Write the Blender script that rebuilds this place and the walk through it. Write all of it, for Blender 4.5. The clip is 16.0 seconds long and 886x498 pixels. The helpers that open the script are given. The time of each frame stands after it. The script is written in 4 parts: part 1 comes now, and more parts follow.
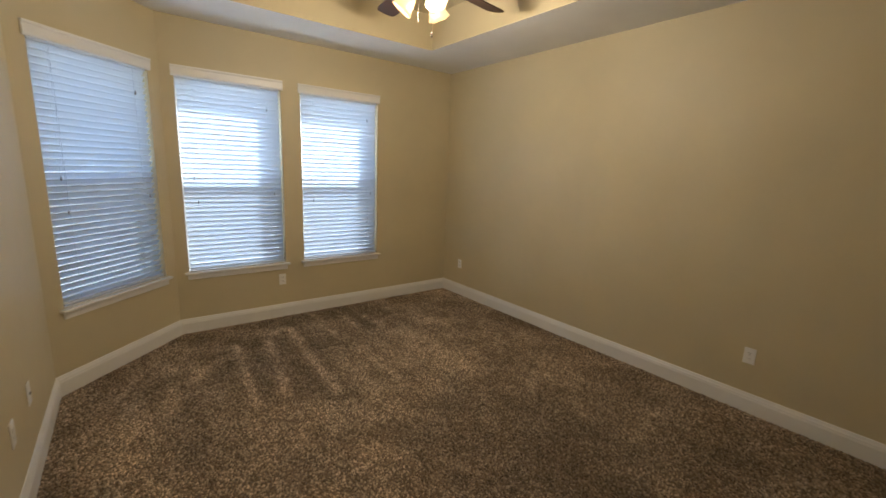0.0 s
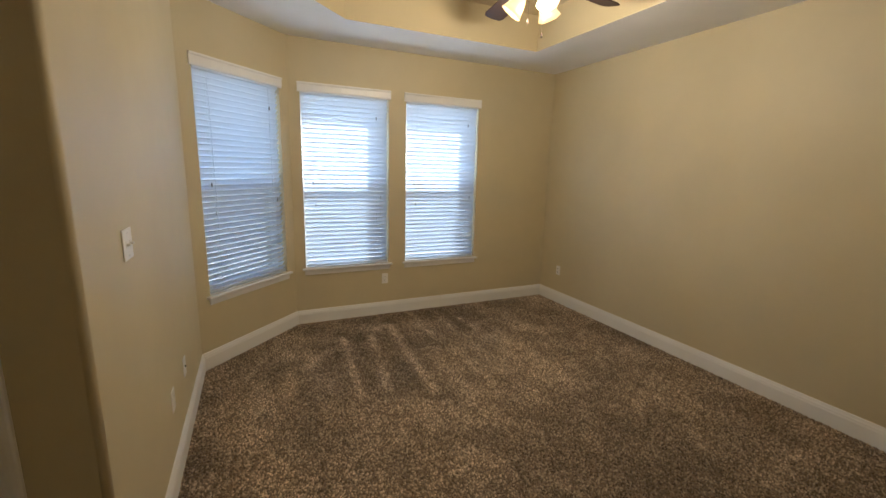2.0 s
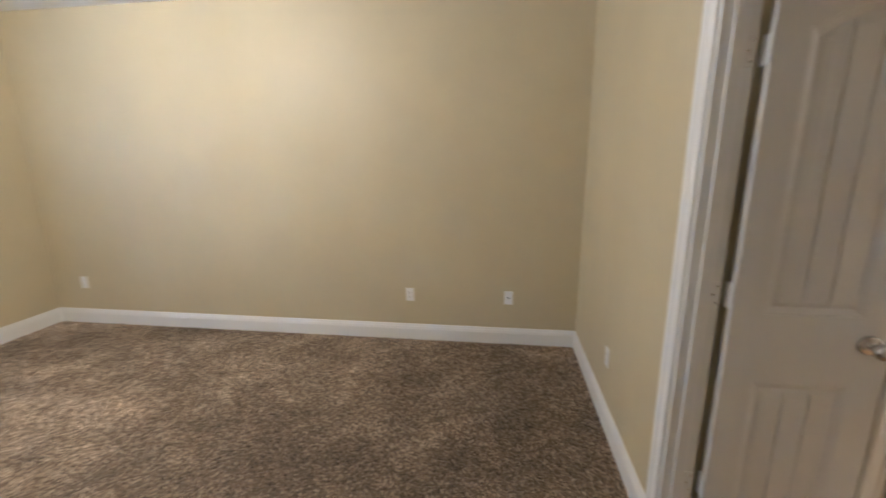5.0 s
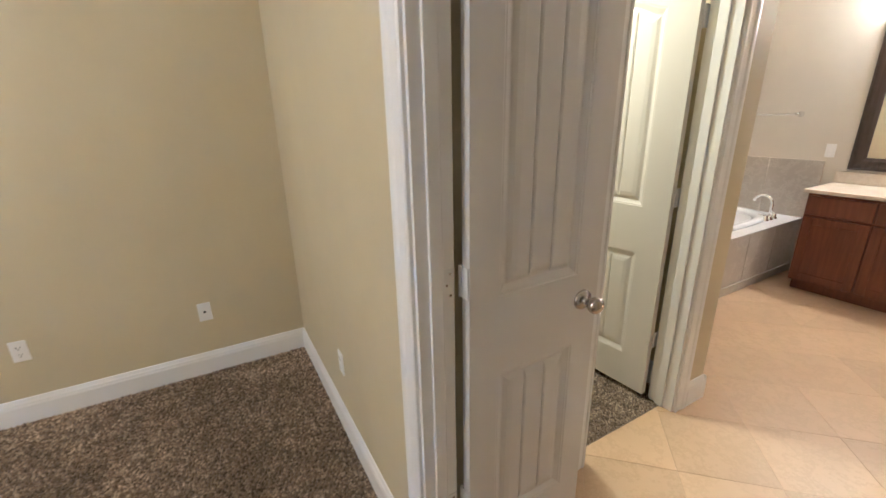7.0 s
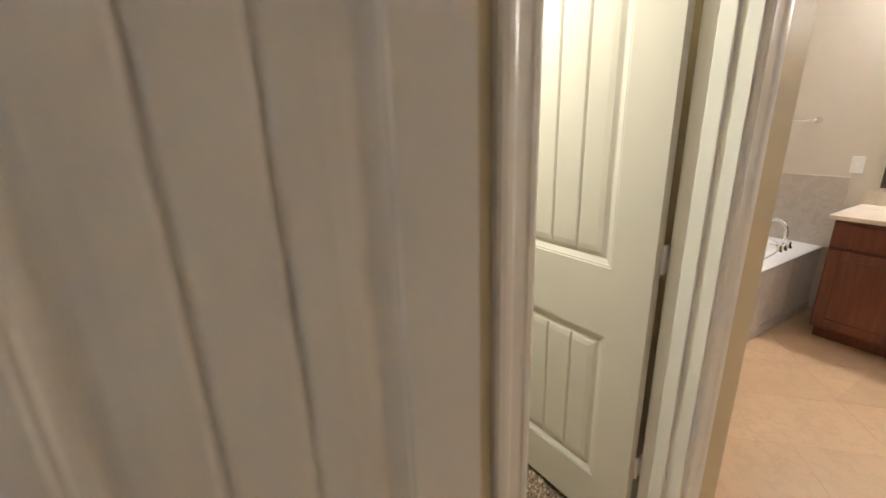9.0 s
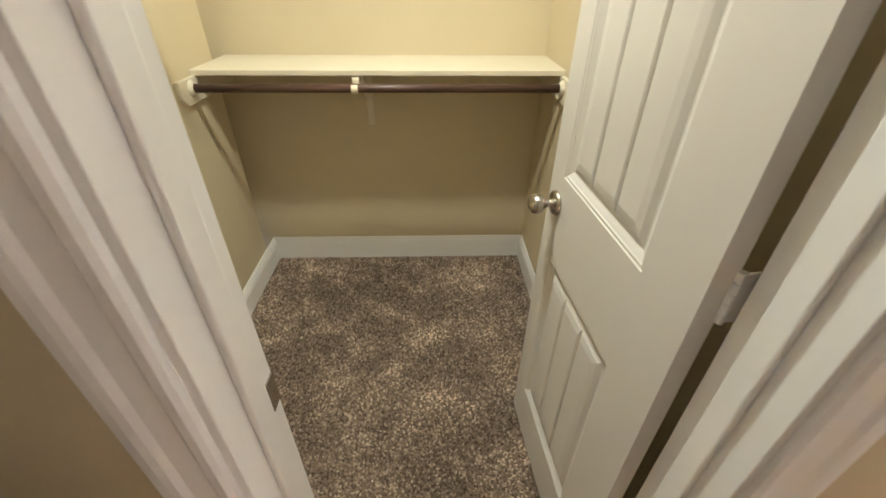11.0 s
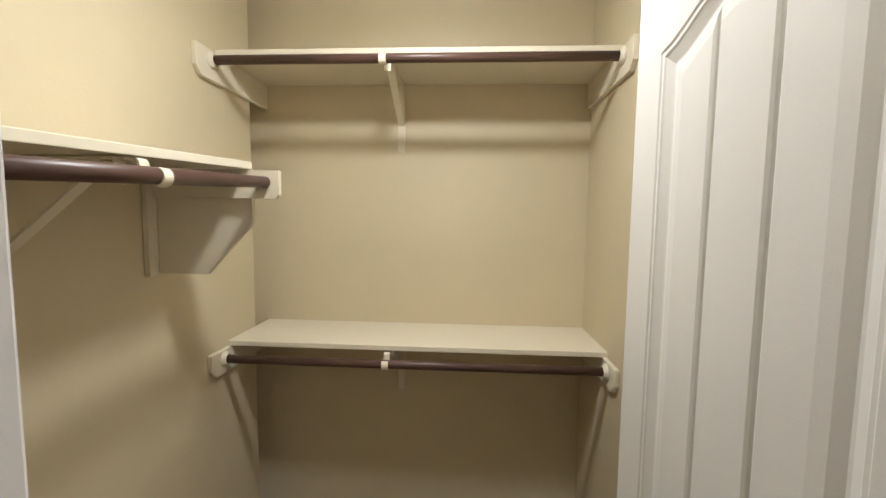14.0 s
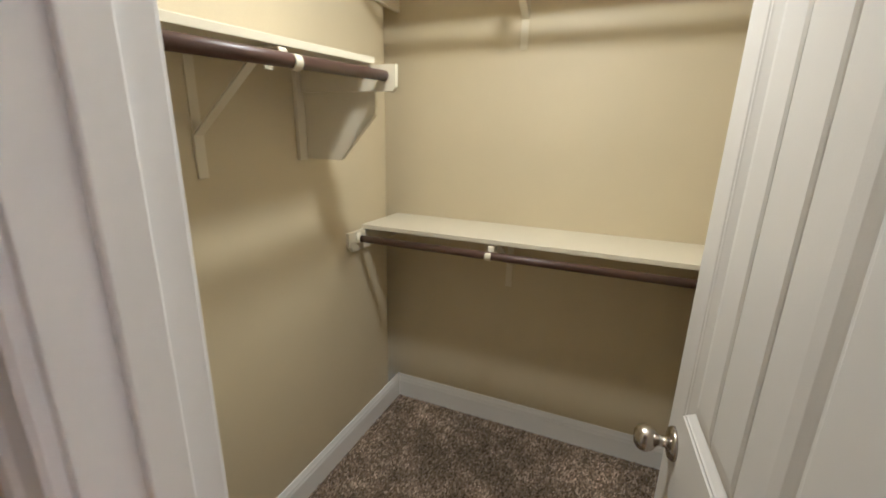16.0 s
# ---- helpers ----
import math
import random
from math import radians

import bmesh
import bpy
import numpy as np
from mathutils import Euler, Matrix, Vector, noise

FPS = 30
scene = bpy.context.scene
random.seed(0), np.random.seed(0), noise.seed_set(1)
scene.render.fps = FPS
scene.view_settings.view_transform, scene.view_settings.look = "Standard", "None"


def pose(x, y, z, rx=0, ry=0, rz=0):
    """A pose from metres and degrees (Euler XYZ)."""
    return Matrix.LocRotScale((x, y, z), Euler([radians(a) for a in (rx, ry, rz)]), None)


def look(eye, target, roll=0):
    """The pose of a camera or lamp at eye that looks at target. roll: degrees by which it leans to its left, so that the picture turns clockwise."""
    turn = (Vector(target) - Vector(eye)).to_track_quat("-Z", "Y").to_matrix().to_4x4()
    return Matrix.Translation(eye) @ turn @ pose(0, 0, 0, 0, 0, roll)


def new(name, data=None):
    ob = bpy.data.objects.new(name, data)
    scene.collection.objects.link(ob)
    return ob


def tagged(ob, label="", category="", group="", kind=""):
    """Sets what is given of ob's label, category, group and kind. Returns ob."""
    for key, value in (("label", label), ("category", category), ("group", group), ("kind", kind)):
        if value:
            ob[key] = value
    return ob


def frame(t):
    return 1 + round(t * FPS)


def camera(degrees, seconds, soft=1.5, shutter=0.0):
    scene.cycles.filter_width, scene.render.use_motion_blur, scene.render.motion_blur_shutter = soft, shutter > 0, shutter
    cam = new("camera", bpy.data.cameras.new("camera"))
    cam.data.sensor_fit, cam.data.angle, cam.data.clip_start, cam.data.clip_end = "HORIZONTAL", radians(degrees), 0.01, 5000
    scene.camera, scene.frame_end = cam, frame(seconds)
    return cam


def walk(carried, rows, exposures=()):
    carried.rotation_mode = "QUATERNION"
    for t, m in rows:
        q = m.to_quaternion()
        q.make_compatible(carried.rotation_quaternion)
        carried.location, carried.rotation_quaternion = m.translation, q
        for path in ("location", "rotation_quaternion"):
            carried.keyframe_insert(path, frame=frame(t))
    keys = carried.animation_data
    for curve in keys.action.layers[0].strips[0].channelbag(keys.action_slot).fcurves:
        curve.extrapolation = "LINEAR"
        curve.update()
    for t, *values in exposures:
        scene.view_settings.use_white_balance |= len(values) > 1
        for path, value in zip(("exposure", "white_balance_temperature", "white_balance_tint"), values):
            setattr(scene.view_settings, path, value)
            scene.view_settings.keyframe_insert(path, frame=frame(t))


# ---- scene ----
cam = camera(94.2, 16.0, shutter=0.4)
PATH = [
    (0, (-3.322, 0.568, 1.592), (-2.123, 2.122, 1.209), 2.2),
    (0.5, (-3.327, 0.576, 1.597), (-2.248, 2.216, 1.213), 2.2),
    (1, (-3.334, 0.586, 1.595), (-2.376, 2.299, 1.212), 2.0),
    (1.5, (-3.357, 0.605, 1.595), (-2.493, 2.367, 1.211), 1.9),
    (2, (-3.368, 0.615, 1.599), (-2.546, 2.398, 1.216), 1.5),
    (2.5, (-3.357, 0.626, 1.598), (-2.492, 2.388, 1.217), 1.0),
    (3, (-3.34, 0.648, 1.591), (-2.321, 2.327, 1.212), 0.4),
    (3.5, (-3.316, 0.671, 1.587), (-2.046, 2.168, 1.205), -0.1),
    (4, (-3.275, 0.683, 1.571), (-1.718, 1.876, 1.182), -0.5),
    (4.5, (-3.265, 0.69, 1.555), (-1.465, 1.457, 1.141), -0.7),
    (5, (-3.238, 0.637, 1.545), (-1.306, 0.903, 1.102), -0.5),
    (5.2, (-3.178, 0.603, 1.54), (-1.235, 0.671, 1.07), -0.3),
    (7.3, (-2.557, 0.308, 1.495), (-0.92, -0.66, 0.875), -1.6),
    (7.5, (-2.494, 0.228, 1.496), (-0.849, -0.733, 0.886), -2.1),
    (8, (-2.392, 0.051, 1.514), (-0.724, -0.87, 0.909), -2.9),
    (8.5, (-2.272, -0.143, 1.51), (-0.621, -1.127, 0.958), -1.9),
    (9, (-2.199, -0.367, 1.505), (-0.543, -1.323, 0.918), -1.9),
    (9.2, (-2.191, -0.47, 1.515), (-0.509, -1.362, 0.902), -1.5),
    (11.3, (-1.89, -1.107, 1.468), (-0.275, -1.061, 0.289), 0.9),
    (11.5, (-1.847, -1.115, 1.468), (-0.241, -1.022, 0.28), 1.4),
    (12, (-1.771, -1.125, 1.477), (-0.104, -0.937, 0.388), 1.2),
    (12.5, (-1.756, -1.131, 1.533), (0.027, -0.863, 0.667), 1.3),
    (13, (-1.751, -1.116, 1.584), (0.158, -0.897, 1.028), 1.4),
    (13.5, (-1.759, -1.103, 1.624), (0.213, -0.94, 1.335), 0.8),
    (14, (-1.763, -1.088, 1.643), (0.226, -0.968, 1.477), 0.7),
    (14.5, (-1.761, -1.079, 1.63), (0.227, -0.959, 1.439), 0.5),
    (15, (-1.765, -1.088, 1.603), (0.198, -0.839, 1.311), 0.4),
    (15.5, (-1.783, -1.156, 1.578), (0.105, -0.654, 1.151), 0.8),
    (16, (-1.831, -1.236, 1.552), (-0.053, -0.493, 1.017), 1.4),
]
walk(cam, [(t, look(eye, target, roll)) for t, eye, target, roll in PATH],
     [(0.0, 2.33, 5550, 8), (2.0, 2.45, 5500, 8), (3.5, 2.25, 5550, 8), (4.0, 2.2, 6100, 12), (4.4, 2.5, 6100, 12), (5.0, 3.45, 4600, 11), (7.3, 3.75, 4600, 11), (9.2, 3.65, 4750, 11),
      (11.3, 3.55, 4550, 13), (12.5, 3.25, 4400, 16), (13.6, 2.85, 4450, 20), (15.0, 2.88, 4450, 20), (16.0, 3.0, 4400, 19)])

# ---- world, lights, exposure ----
world = bpy.data.worlds.new("sky")
scene.world = world
world.use_nodes = True
wn = world.node_tree
sky = wn.nodes.new("ShaderNodeTexSky")
sky.sky_type = "NISHITA"
sky.sun_disc = False
sky.sun_elevation, sky.sun_rotation = radians(39), radians(47)
wn.links.new(sky.outputs[0], wn.nodes["Background"].inputs[0])
wn.nodes["Background"].inputs[1].default_value = 0.15


def sun_lamp():
    d = bpy.data.lights.new("sun", "SUN")
    d.energy, d.angle, d.color = 4.0, radians(0.5), (1.0, 0.97, 0.93)
    ob = new("sun", d)
    az, el = radians(47), radians(39)
    ob.matrix_world = look((20 * math.sin(az) * math.cos(el), 20 * math.cos(az) * math.cos(el), 20 * math.sin(el)), (0, 0, 0))


def bulb(name, place, watts, colour, size):
    d = bpy.data.lights.new(name, "POINT")
    d.energy, d.color, d.shadow_soft_size = watts, colour, size
    ob = new(name, d)
    ob.location = place
    return ob


sun_lamp()
FAN = (-1.80, 2.80)
CLOSET_LAMP = (-0.86, -0.94, 2.50)
BATH_LAMP = (-1.95, -4.26, 2.30)
WARM = (1.0, 0.80, 0.46)
for a in (20, 140, 260):
    bulb("fan_bulb", (FAN[0] + 0.1 * math.cos(radians(a)), FAN[1] + 0.1 * math.sin(radians(a)), 2.51), 3.6, (1.0, 0.76, 0.49), 0.03)
d = bpy.data.lights.new("closet_lamp", "AREA")
d.shape, d.size, d.energy, d.color = "DISK", 0.15, 2.35, WARM
new("closet_lamp", d).location = CLOSET_LAMP
for dx in (-0.45, 0.0, 0.45):
    bulb("vanity_bulb", (BATH_LAMP[0] + dx, BATH_LAMP[1], BATH_LAMP[2]), 2.3, (1.0, 0.76, 0.50), 0.05)


# ---- materials ----
class Nodes:
    """A material's nodes, written short."""

    def __init__(self, name, rough=0.6, metal=0.0):
        self.m = bpy.data.materials.new(name)
        self.m.use_nodes = True
        self.t = self.m.node_tree
        self.b = self.t.nodes["Principled BSDF"]
        self.b.inputs["Roughness"].default_value = rough
        self.b.inputs["Metallic"].default_value = metal
        self.co = self.t.nodes.new("ShaderNodeTexCoord").outputs["Object"]

    def node(self, kind, **ins):
        n = self.t.nodes.new(kind)
        for key, value in ins.items():
            key = key.replace("_", " ")
            if hasattr(value, "is_output"):
                self.t.links.new(value, n.inputs[key])
            else:
                n.inputs[key].default_value = value
        return n

    def stretch(self, sx, sy, sz):
        n = self.node("ShaderNodeMapping", Vector=self.co)
        n.inputs["Scale"].default_value = (sx, sy, sz)
        return n.outputs[0]

    def noise(self, scale, detail=4.0, rough=0.55, co=None):
        return self.node("ShaderNodeTexNoise", Vector=co or self.co, Scale=scale, Detail=detail, Roughness=rough).outputs["Fac"]

    def ramp(self, fac, stops):
        n = self.node("ShaderNodeValToRGB", Fac=fac)
        while len(n.color_ramp.elements) < len(stops):
            n.color_ramp.elements.new(0.5)
        for e, (p, c) in zip(n.color_ramp.elements, stops):
            e.position, e.color = p, (*c, 1.0)
        return n.outputs[0]

    def mix(self, fac, a, b, mode="MIX"):
        n = self.t.nodes.new("ShaderNodeMix")
        n.data_type, n.blend_type = "RGBA", mode
        for s, value in ((n.inputs[0], fac), (n.inputs[6], a), (n.inputs[7], b)):
            if hasattr(value, "is_output"):
                self.t.links.new(value, s)
            elif isinstance(value, (int, float)):
                s.default_value = value
            else:
                s.default_value = (*value, 1.0)
        return n.outputs[2]

    def colour(self, c):
        if hasattr(c, "is_output"):
            self.t.links.new(c, self.b.inputs["Base Color"])
        else:
            self.b.inputs["Base Color"].default_value = (*c, 1.0)
        return self

    def rough(self, fac, lo, hi):
        n = self.node("ShaderNodeMapRange", Value=fac)
        n.inputs["To Min"].default_value, n.inputs["To Max"].default_value = lo, hi
        self.t.links.new(n.outputs[0], self.b.inputs["Roughness"])
        return self

    def bump(self, height, strength=0.2, distance=0.002):
        n = self.node("ShaderNodeBump", Height=height, Strength=strength, Distance=distance)
        self.t.links.new(n.outputs[0], self.b.inputs["Normal"])
        return self


def tint(c, k):
    return tuple(min(1.0, v * k) for v in c)


def paint(name, c, rough=0.55, grain=260.0, strength=0.12, spread=0.05):
    n = Nodes(name, rough)
    fac = n.noise(1.3, 5.0)
    n.colour(n.ramp(fac, [(0.3, tint(c, 1 - spread)), (0.7, tint(c, 1 + spread))]))
    n.rough(n.noise(7.0), rough - 0.06, rough + 0.06)
    return n.bump(n.noise(grain, 3.0), strength, 0.0015).m


WALL = (0.60, 0.524, 0.342)
M_wall = paint("tan_wall_paint", WALL, 0.5, 130.0, 0.22)
M_bathwall = paint("cream_bath_wall_paint", (0.70, 0.645, 0.55), 0.5, 130.0, 0.2)
M_ceiling = paint("white_ceiling_paint", (0.86, 0.86, 0.85), 0.8, 120.0, 0.35)
M_trim = paint("white_trim_enamel", (0.84, 0.835, 0.82), 0.32, 60.0, 0.03, 0.02)
M_door = paint("white_door_enamel", (0.71, 0.69, 0.655), 0.36, 420.0, 0.10, 0.02)
M_shelf = paint("cream_shelf_paint", (0.70, 0.645, 0.49), 0.58, 90.0, 0.05, 0.03)
M_plastic = paint("white_plastic", (0.88, 0.87, 0.85), 0.3, 30.0, 0.0, 0.01)
M_vinyl = paint("white_window_vinyl", (0.80, 0.80, 0.80), 0.35, 30.0, 0.0, 0.01)
M_slot = paint("dark_slot", (0.03, 0.03, 0.03), 0.6, 30.0, 0.0, 0.02)
M_cord = paint("grey_cord_tassel", (0.25, 0.25, 0.25), 0.6, 30.0, 0.0, 0.02)


def slat_material():
    n = Nodes("white_blind_slat", 0.38)
    n.colour(n.ramp(n.noise(3.0), [(0.3, (0.68, 0.70, 0.73)), (0.7, (0.74, 0.76, 0.79))]))
    tr = n.node("ShaderNodeBsdfTranslucent", Color=(0.86, 0.93, 1.0, 1.0))
    mx = n.t.nodes.new("ShaderNodeMixShader")
    mx.inputs[0].default_value = 0.42
    n.t.links.new(n.b.outputs[0], mx.inputs[1])
    n.t.links.new(tr.outputs[0], mx.inputs[2])
    n.t.links.new(mx.outputs[0], n.t.nodes["Material Output"].inputs[0])
    return n.bump(n.noise(30.0, 2.0, 0.5, n.stretch(0.1, 8.0, 8.0)), 0.04, 0.001).m


def carpet_material():
    n = Nodes("brown_cut_pile_carpet", 0.95)
    tuft = n.node("ShaderNodeTexVoronoi", Vector=n.co, Scale=170.0)
    speck = n.ramp(n.noise(110.0, 3.0, 0.7), [(0.30, (0.075, 0.052, 0.036)), (0.50, (0.20, 0.155, 0.115)), (0.72, (0.42, 0.345, 0.27))])
    nap = n.ramp(n.noise(3.2, 6.0, 0.62), [(0.32, (0.66, 0.64, 0.62)), (0.52, (0.95, 0.94, 0.93)), (0.74, (1.35, 1.33, 1.3))])
    n.colour(n.mix(1.0, speck, nap, "MULTIPLY"))
    n.b.inputs["Sheen Weight"].default_value = 0.25
    n.b.inputs["Specular IOR Level"].default_value = 0.1
    return n.bump(tuft.outputs["Distance"], 0.8, 0.006).m


def tuft_material():
    n = Nodes("brown_carpet_tuft", 0.62)
    r = n.t.nodes.new("ShaderNodeNewGeometry").outputs["Random Per Island"]
    speck = n.ramp(r, [(0.0, (0.078, 0.056, 0.041)), (0.35, (0.180, 0.134, 0.091)), (0.7, (0.30, 0.232, 0.160)), (1.0, (0.50, 0.405, 0.285))])
    at = n.t.nodes.new("ShaderNodeAttribute")
    at.attribute_name = "nap"
    nap = n.ramp(at.outputs["Fac"], [(0.0, (0.72, 0.71, 0.69)), (0.45, (1.22, 1.22, 1.22)), (1.0, (2.15, 2.17, 2.19))])
    n.colour(n.mix(1.0, speck, nap, "MULTIPLY"))
    n.b.inputs["Specular IOR Level"].default_value = 0.28
    return n.m


def stone_tile(name, lo, hi, vein, rough):
    n = Nodes(name, rough)
    cloud = n.ramp(n.noise(2.2, 8.0, 0.65), [(0.3, lo), (0.7, hi)])
    v = n.ramp(n.noise(5.0, 10.0, 0.75), [(0.47, (0, 0, 0)), (0.5, (1, 1, 1)), (0.53, (0, 0, 0))])
    info = n.t.nodes.new("ShaderNodeObjectInfo").outputs["Random"]
    shade = n.ramp(info, [(0.0, (0.93, 0.93, 0.93)), (1.0, (1.05, 1.05, 1.05))])
    n.colour(n.mix(1.0, n.mix(n.node("ShaderNodeMath", Value=v).outputs[0], cloud, vein), shade, "MULTIPLY"))
    n.rough(n.noise(9.0), rough - 0.05, rough + 0.1)
    return n.bump(n.noise(40.0), 0.05, 0.001).m


def wood(name, lo, hi, rough, axis):
    n = Nodes(name, rough)
    sc = [14.0, 14.0, 14.0]
    sc[axis] = 0.9
    g = n.noise(3.0, 6.0, 0.6, n.stretch(*sc))
    n.colour(n.ramp(g, [(0.3, lo), (0.7, hi)]))
    n.rough(g, rough - 0.06, rough + 0.1)
    return n.bump(g, 0.08, 0.001).m


def metal(name, c, rough):
    n = Nodes(name, rough, 1.0)
    n.colour(c)
    n.rough(n.noise(40.0), rough - 0.04, rough + 0.06)
    return n.m


def glow(name, c, strength):
    n = Nodes(name, 0.3)
    n.colour(tuple(0.15 * v for v in c))
    n.b.inputs["Emission Color"].default_value = (*c, 1.0)
    n.b.inputs["Emission Strength"].default_value = strength
    return n.m


def glass():
    m = bpy.data.materials.new("window_glass")
    m.use_nodes = True
    t = m.node_tree
    t.nodes.clear()
    o = t.nodes.new("ShaderNodeOutputMaterial")
    mix = t.nodes.new("ShaderNodeMixShader")
    a, b = t.nodes.new("ShaderNodeBsdfTransparent"), t.nodes.new("ShaderNodeBsdfGlossy")
    b.inputs["Roughness"].default_value = 0.02
    mix.inputs[0].default_value = 0.06
    t.links.new(a.outputs[0], mix.inputs[1])
    t.links.new(b.outputs[0], mix.inputs[2])
    t.links.new(mix.outputs[0], o.inputs[0])
    return m


def screen_material():
    n = Nodes("dark_insect_screen", 0.6)
    n.colour((0.05, 0.05, 0.05))
    clear = n.t.nodes.new("ShaderNodeBsdfTransparent")
    mx = n.t.nodes.new("ShaderNodeMixShader")
    mx.inputs[0].default_value = 0.38
    n.t.links.new(clear.outputs[0], mx.inputs[1])
    n.t.links.new(n.b.outputs[0], mx.inputs[2])
    n.t.links.new(mx.outputs[0], n.t.nodes["Material Output"].inputs[0])
    return n.m


M_slat = slat_material()
M_screen = screen_material()
M_carpet = carpet_material()
M_tuft = tuft_material()
M_tile = stone_tile("beige_travertine_tile", (0.62, 0.435, 0.255), (0.70, 0.515, 0.32), (0.58, 0.41, 0.24), 0.36)
M_tubtile = stone_tile("grey_beige_wall_tile", (0.42, 0.37, 0.31), (0.54, 0.48, 0.41), (0.60, 0.55, 0.48), 0.3)
M_grout = paint("beige_grout", (0.60, 0.46, 0.30), 0.8, 200.0, 0.2)
M_counter = stone_tile("beige_cultured_marble", (0.62, 0.52, 0.40), (0.70, 0.60, 0.48), (0.74, 0.66, 0.55), 0.2)
M_cherry = wood("cherry_cabinet_wood", (0.11, 0.030, 0.012), (0.19, 0.058, 0.022), 0.32, 2)
M_rod_y = wood("dark_walnut_rod", (0.040, 0.020, 0.014), (0.105, 0.058, 0.042), 0.36, 1)
M_rod_x = wood("dark_walnut_rod_along", (0.040, 0.020, 0.014), (0.105, 0.058, 0.042), 0.36, 0)
M_blade = wood("dark_fan_blade_wood", (0.028, 0.014, 0.010), (0.06, 0.032, 0.022), 0.6, 0)
M_bronze = metal("oil_rubbed_bronze", (0.10, 0.065, 0.045), 0.4)
M_nickel = metal("satin_nickel", (0.47, 0.43, 0.375), 0.22)
M_chrome = metal("chrome", (0.82, 0.82, 0.82), 0.06)
M_mirror = metal("mirror_silver", (0.9, 0.9, 0.9), 0.01)
M_darkframe = wood("dark_bronze_frame", (0.022, 0.014, 0.010), (0.06, 0.04, 0.03), 0.3, 2)
M_tub = paint("white_tub_acrylic", (0.82, 0.82, 0.82), 0.12, 20.0, 0.0, 0.01)
M_shade = glow("frosted_lamp_glass", (1.0, 0.55, 0.20), 0.4)
M_dome = glow("lit_frosted_dome", (1.0, 0.80, 0.46), 1.6)
M_glass = glass()
M_ground = paint("pale_ground", (0.36, 0.36, 0.34), 0.9, 20.0)


# ---- mesh helpers ----
def mesh_of(name, bm, material, smooth=False):
    bmesh.ops.recalc_face_normals(bm, faces=bm.faces)
    me = bpy.data.meshes.new(name)
    bm.to_mesh(me)
    bm.free()
    for m in (material if isinstance(material, (list, tuple)) else [material]):
        me.materials.append(m)
    if smooth:
        for p in me.polygons:
            p.use_smooth = True
    return me


def thing(name, place=(0, 0, 0), turn=0, label="", category="", group="", kind=""):
    ob = new(name)
    ob.matrix_world = pose(*place, 0, 0, turn)
    return tagged(ob, label, category, group, kind)


def part(name, bm, material, parent, label="", smooth=False):
    ob = new(name, mesh_of(name, bm, material, smooth))
    ob.parent = parent
    if label:
        ob["label"] = label
    return ob


def solid(name, bm, material, label, category="", kind="structure", smooth=False):
    return tagged(new(name, mesh_of(name, bm, material, smooth)), label, category, "", kind)


def box(bm, a, b, bevel=0.0, m=None):
    """A box from corner a to corner b, its edges bevelled."""
    a, b = [min(p, q) for p, q in zip(a, b)], [max(p, q) for p, q in zip(a, b)]
    r = bmesh.ops.create_cube(bm, size=1.0)["verts"]
    mid = [(p + q) / 2 for p, q in zip(a, b)]
    mm = Matrix.Translation(mid) @ Matrix.Diagonal([max(q - p, 1e-5) for p, q in zip(a, b)] + [1.0])
    bmesh.ops.transform(bm, matrix=mm, verts=r)
    if bevel > 0:
        ed = list({e for v in r for e in v.link_edges})
        r = bmesh.ops.bevel(bm, geom=ed, offset=bevel, segments=2, profile=0.5, affect="EDGES")["verts"]
    if m is not None:
        vs = list({v for v in r})
        vs = list({w for v in vs for f in v.link_faces for w in f.verts} | set(vs))
        bmesh.ops.transform(bm, matrix=m, verts=vs)


def B(a, b, bevel=0.0):
    bm = bmesh.new()
    box(bm, a, b, bevel)
    return bm


def rings(bm, loops, cap=True):
    """A skin over loops of equally many points."""
    vs = [[bm.verts.new(p) for p in lp] for lp in loops]
    for r, s in zip(vs, vs[1:]):
        for i in range(len(r)):
            j = (i + 1) % len(r)
            bm.faces.new((r[i], r[j], s[j], s[i]))
    if cap:
        bm.faces.new(vs[0][::-1])
        bm.faces.new(vs[-1])


def prism(bm, pts, place):
    """pts: outline in the plane; place(u, v, side) gives the point on either end."""
    rings(bm, [[place(u, v, 0) for u, v in pts], [place(u, v, 1) for u, v in pts]])


def tube(bm, a, b, r0, r1=None, seg=16):
    a, b = Vector(a), Vector(b)
    q = (b - a).to_track_quat("Z", "Y").to_matrix()
    r1 = r0 if r1 is None else r1
    lp = lambda c, r: [c + q @ Vector((r * math.cos(k * math.tau / seg), r * math.sin(k * math.tau / seg), 0)) for k in range(seg)]
    rings(bm, [lp(a, r0), lp(b, r1)])


def lathe(bm, prof, m=None, seg=24):
    """prof: (radius, height) up the axis z."""
    m = m or Matrix()
    rings(bm, [[m @ Vector((max(r, 1e-4) * math.cos(k * math.tau / seg), max(r, 1e-4) * math.sin(k * math.tau / seg), z)) for k in range(seg)] for r, z in prof])


def pipe(bm, pts, r, seg=10):
    pts = [Vector(p) for p in pts]
    lps = []
    for i, p in enumerate(pts):
        d = (pts[min(i + 1, len(pts) - 1)] - pts[max(i - 1, 0)]).normalized()
        side = d.cross(Vector((0.31, 0.2, 0.93))).normalized()
        up = side.cross(d)
        lps.append([p + r * (math.cos(k * math.tau / seg) * side + math.sin(k * math.tau / seg) * up) for k in range(seg)])
    rings(bm, lps)


# ---- walls ----
H, TOP = 2.74, 3.06


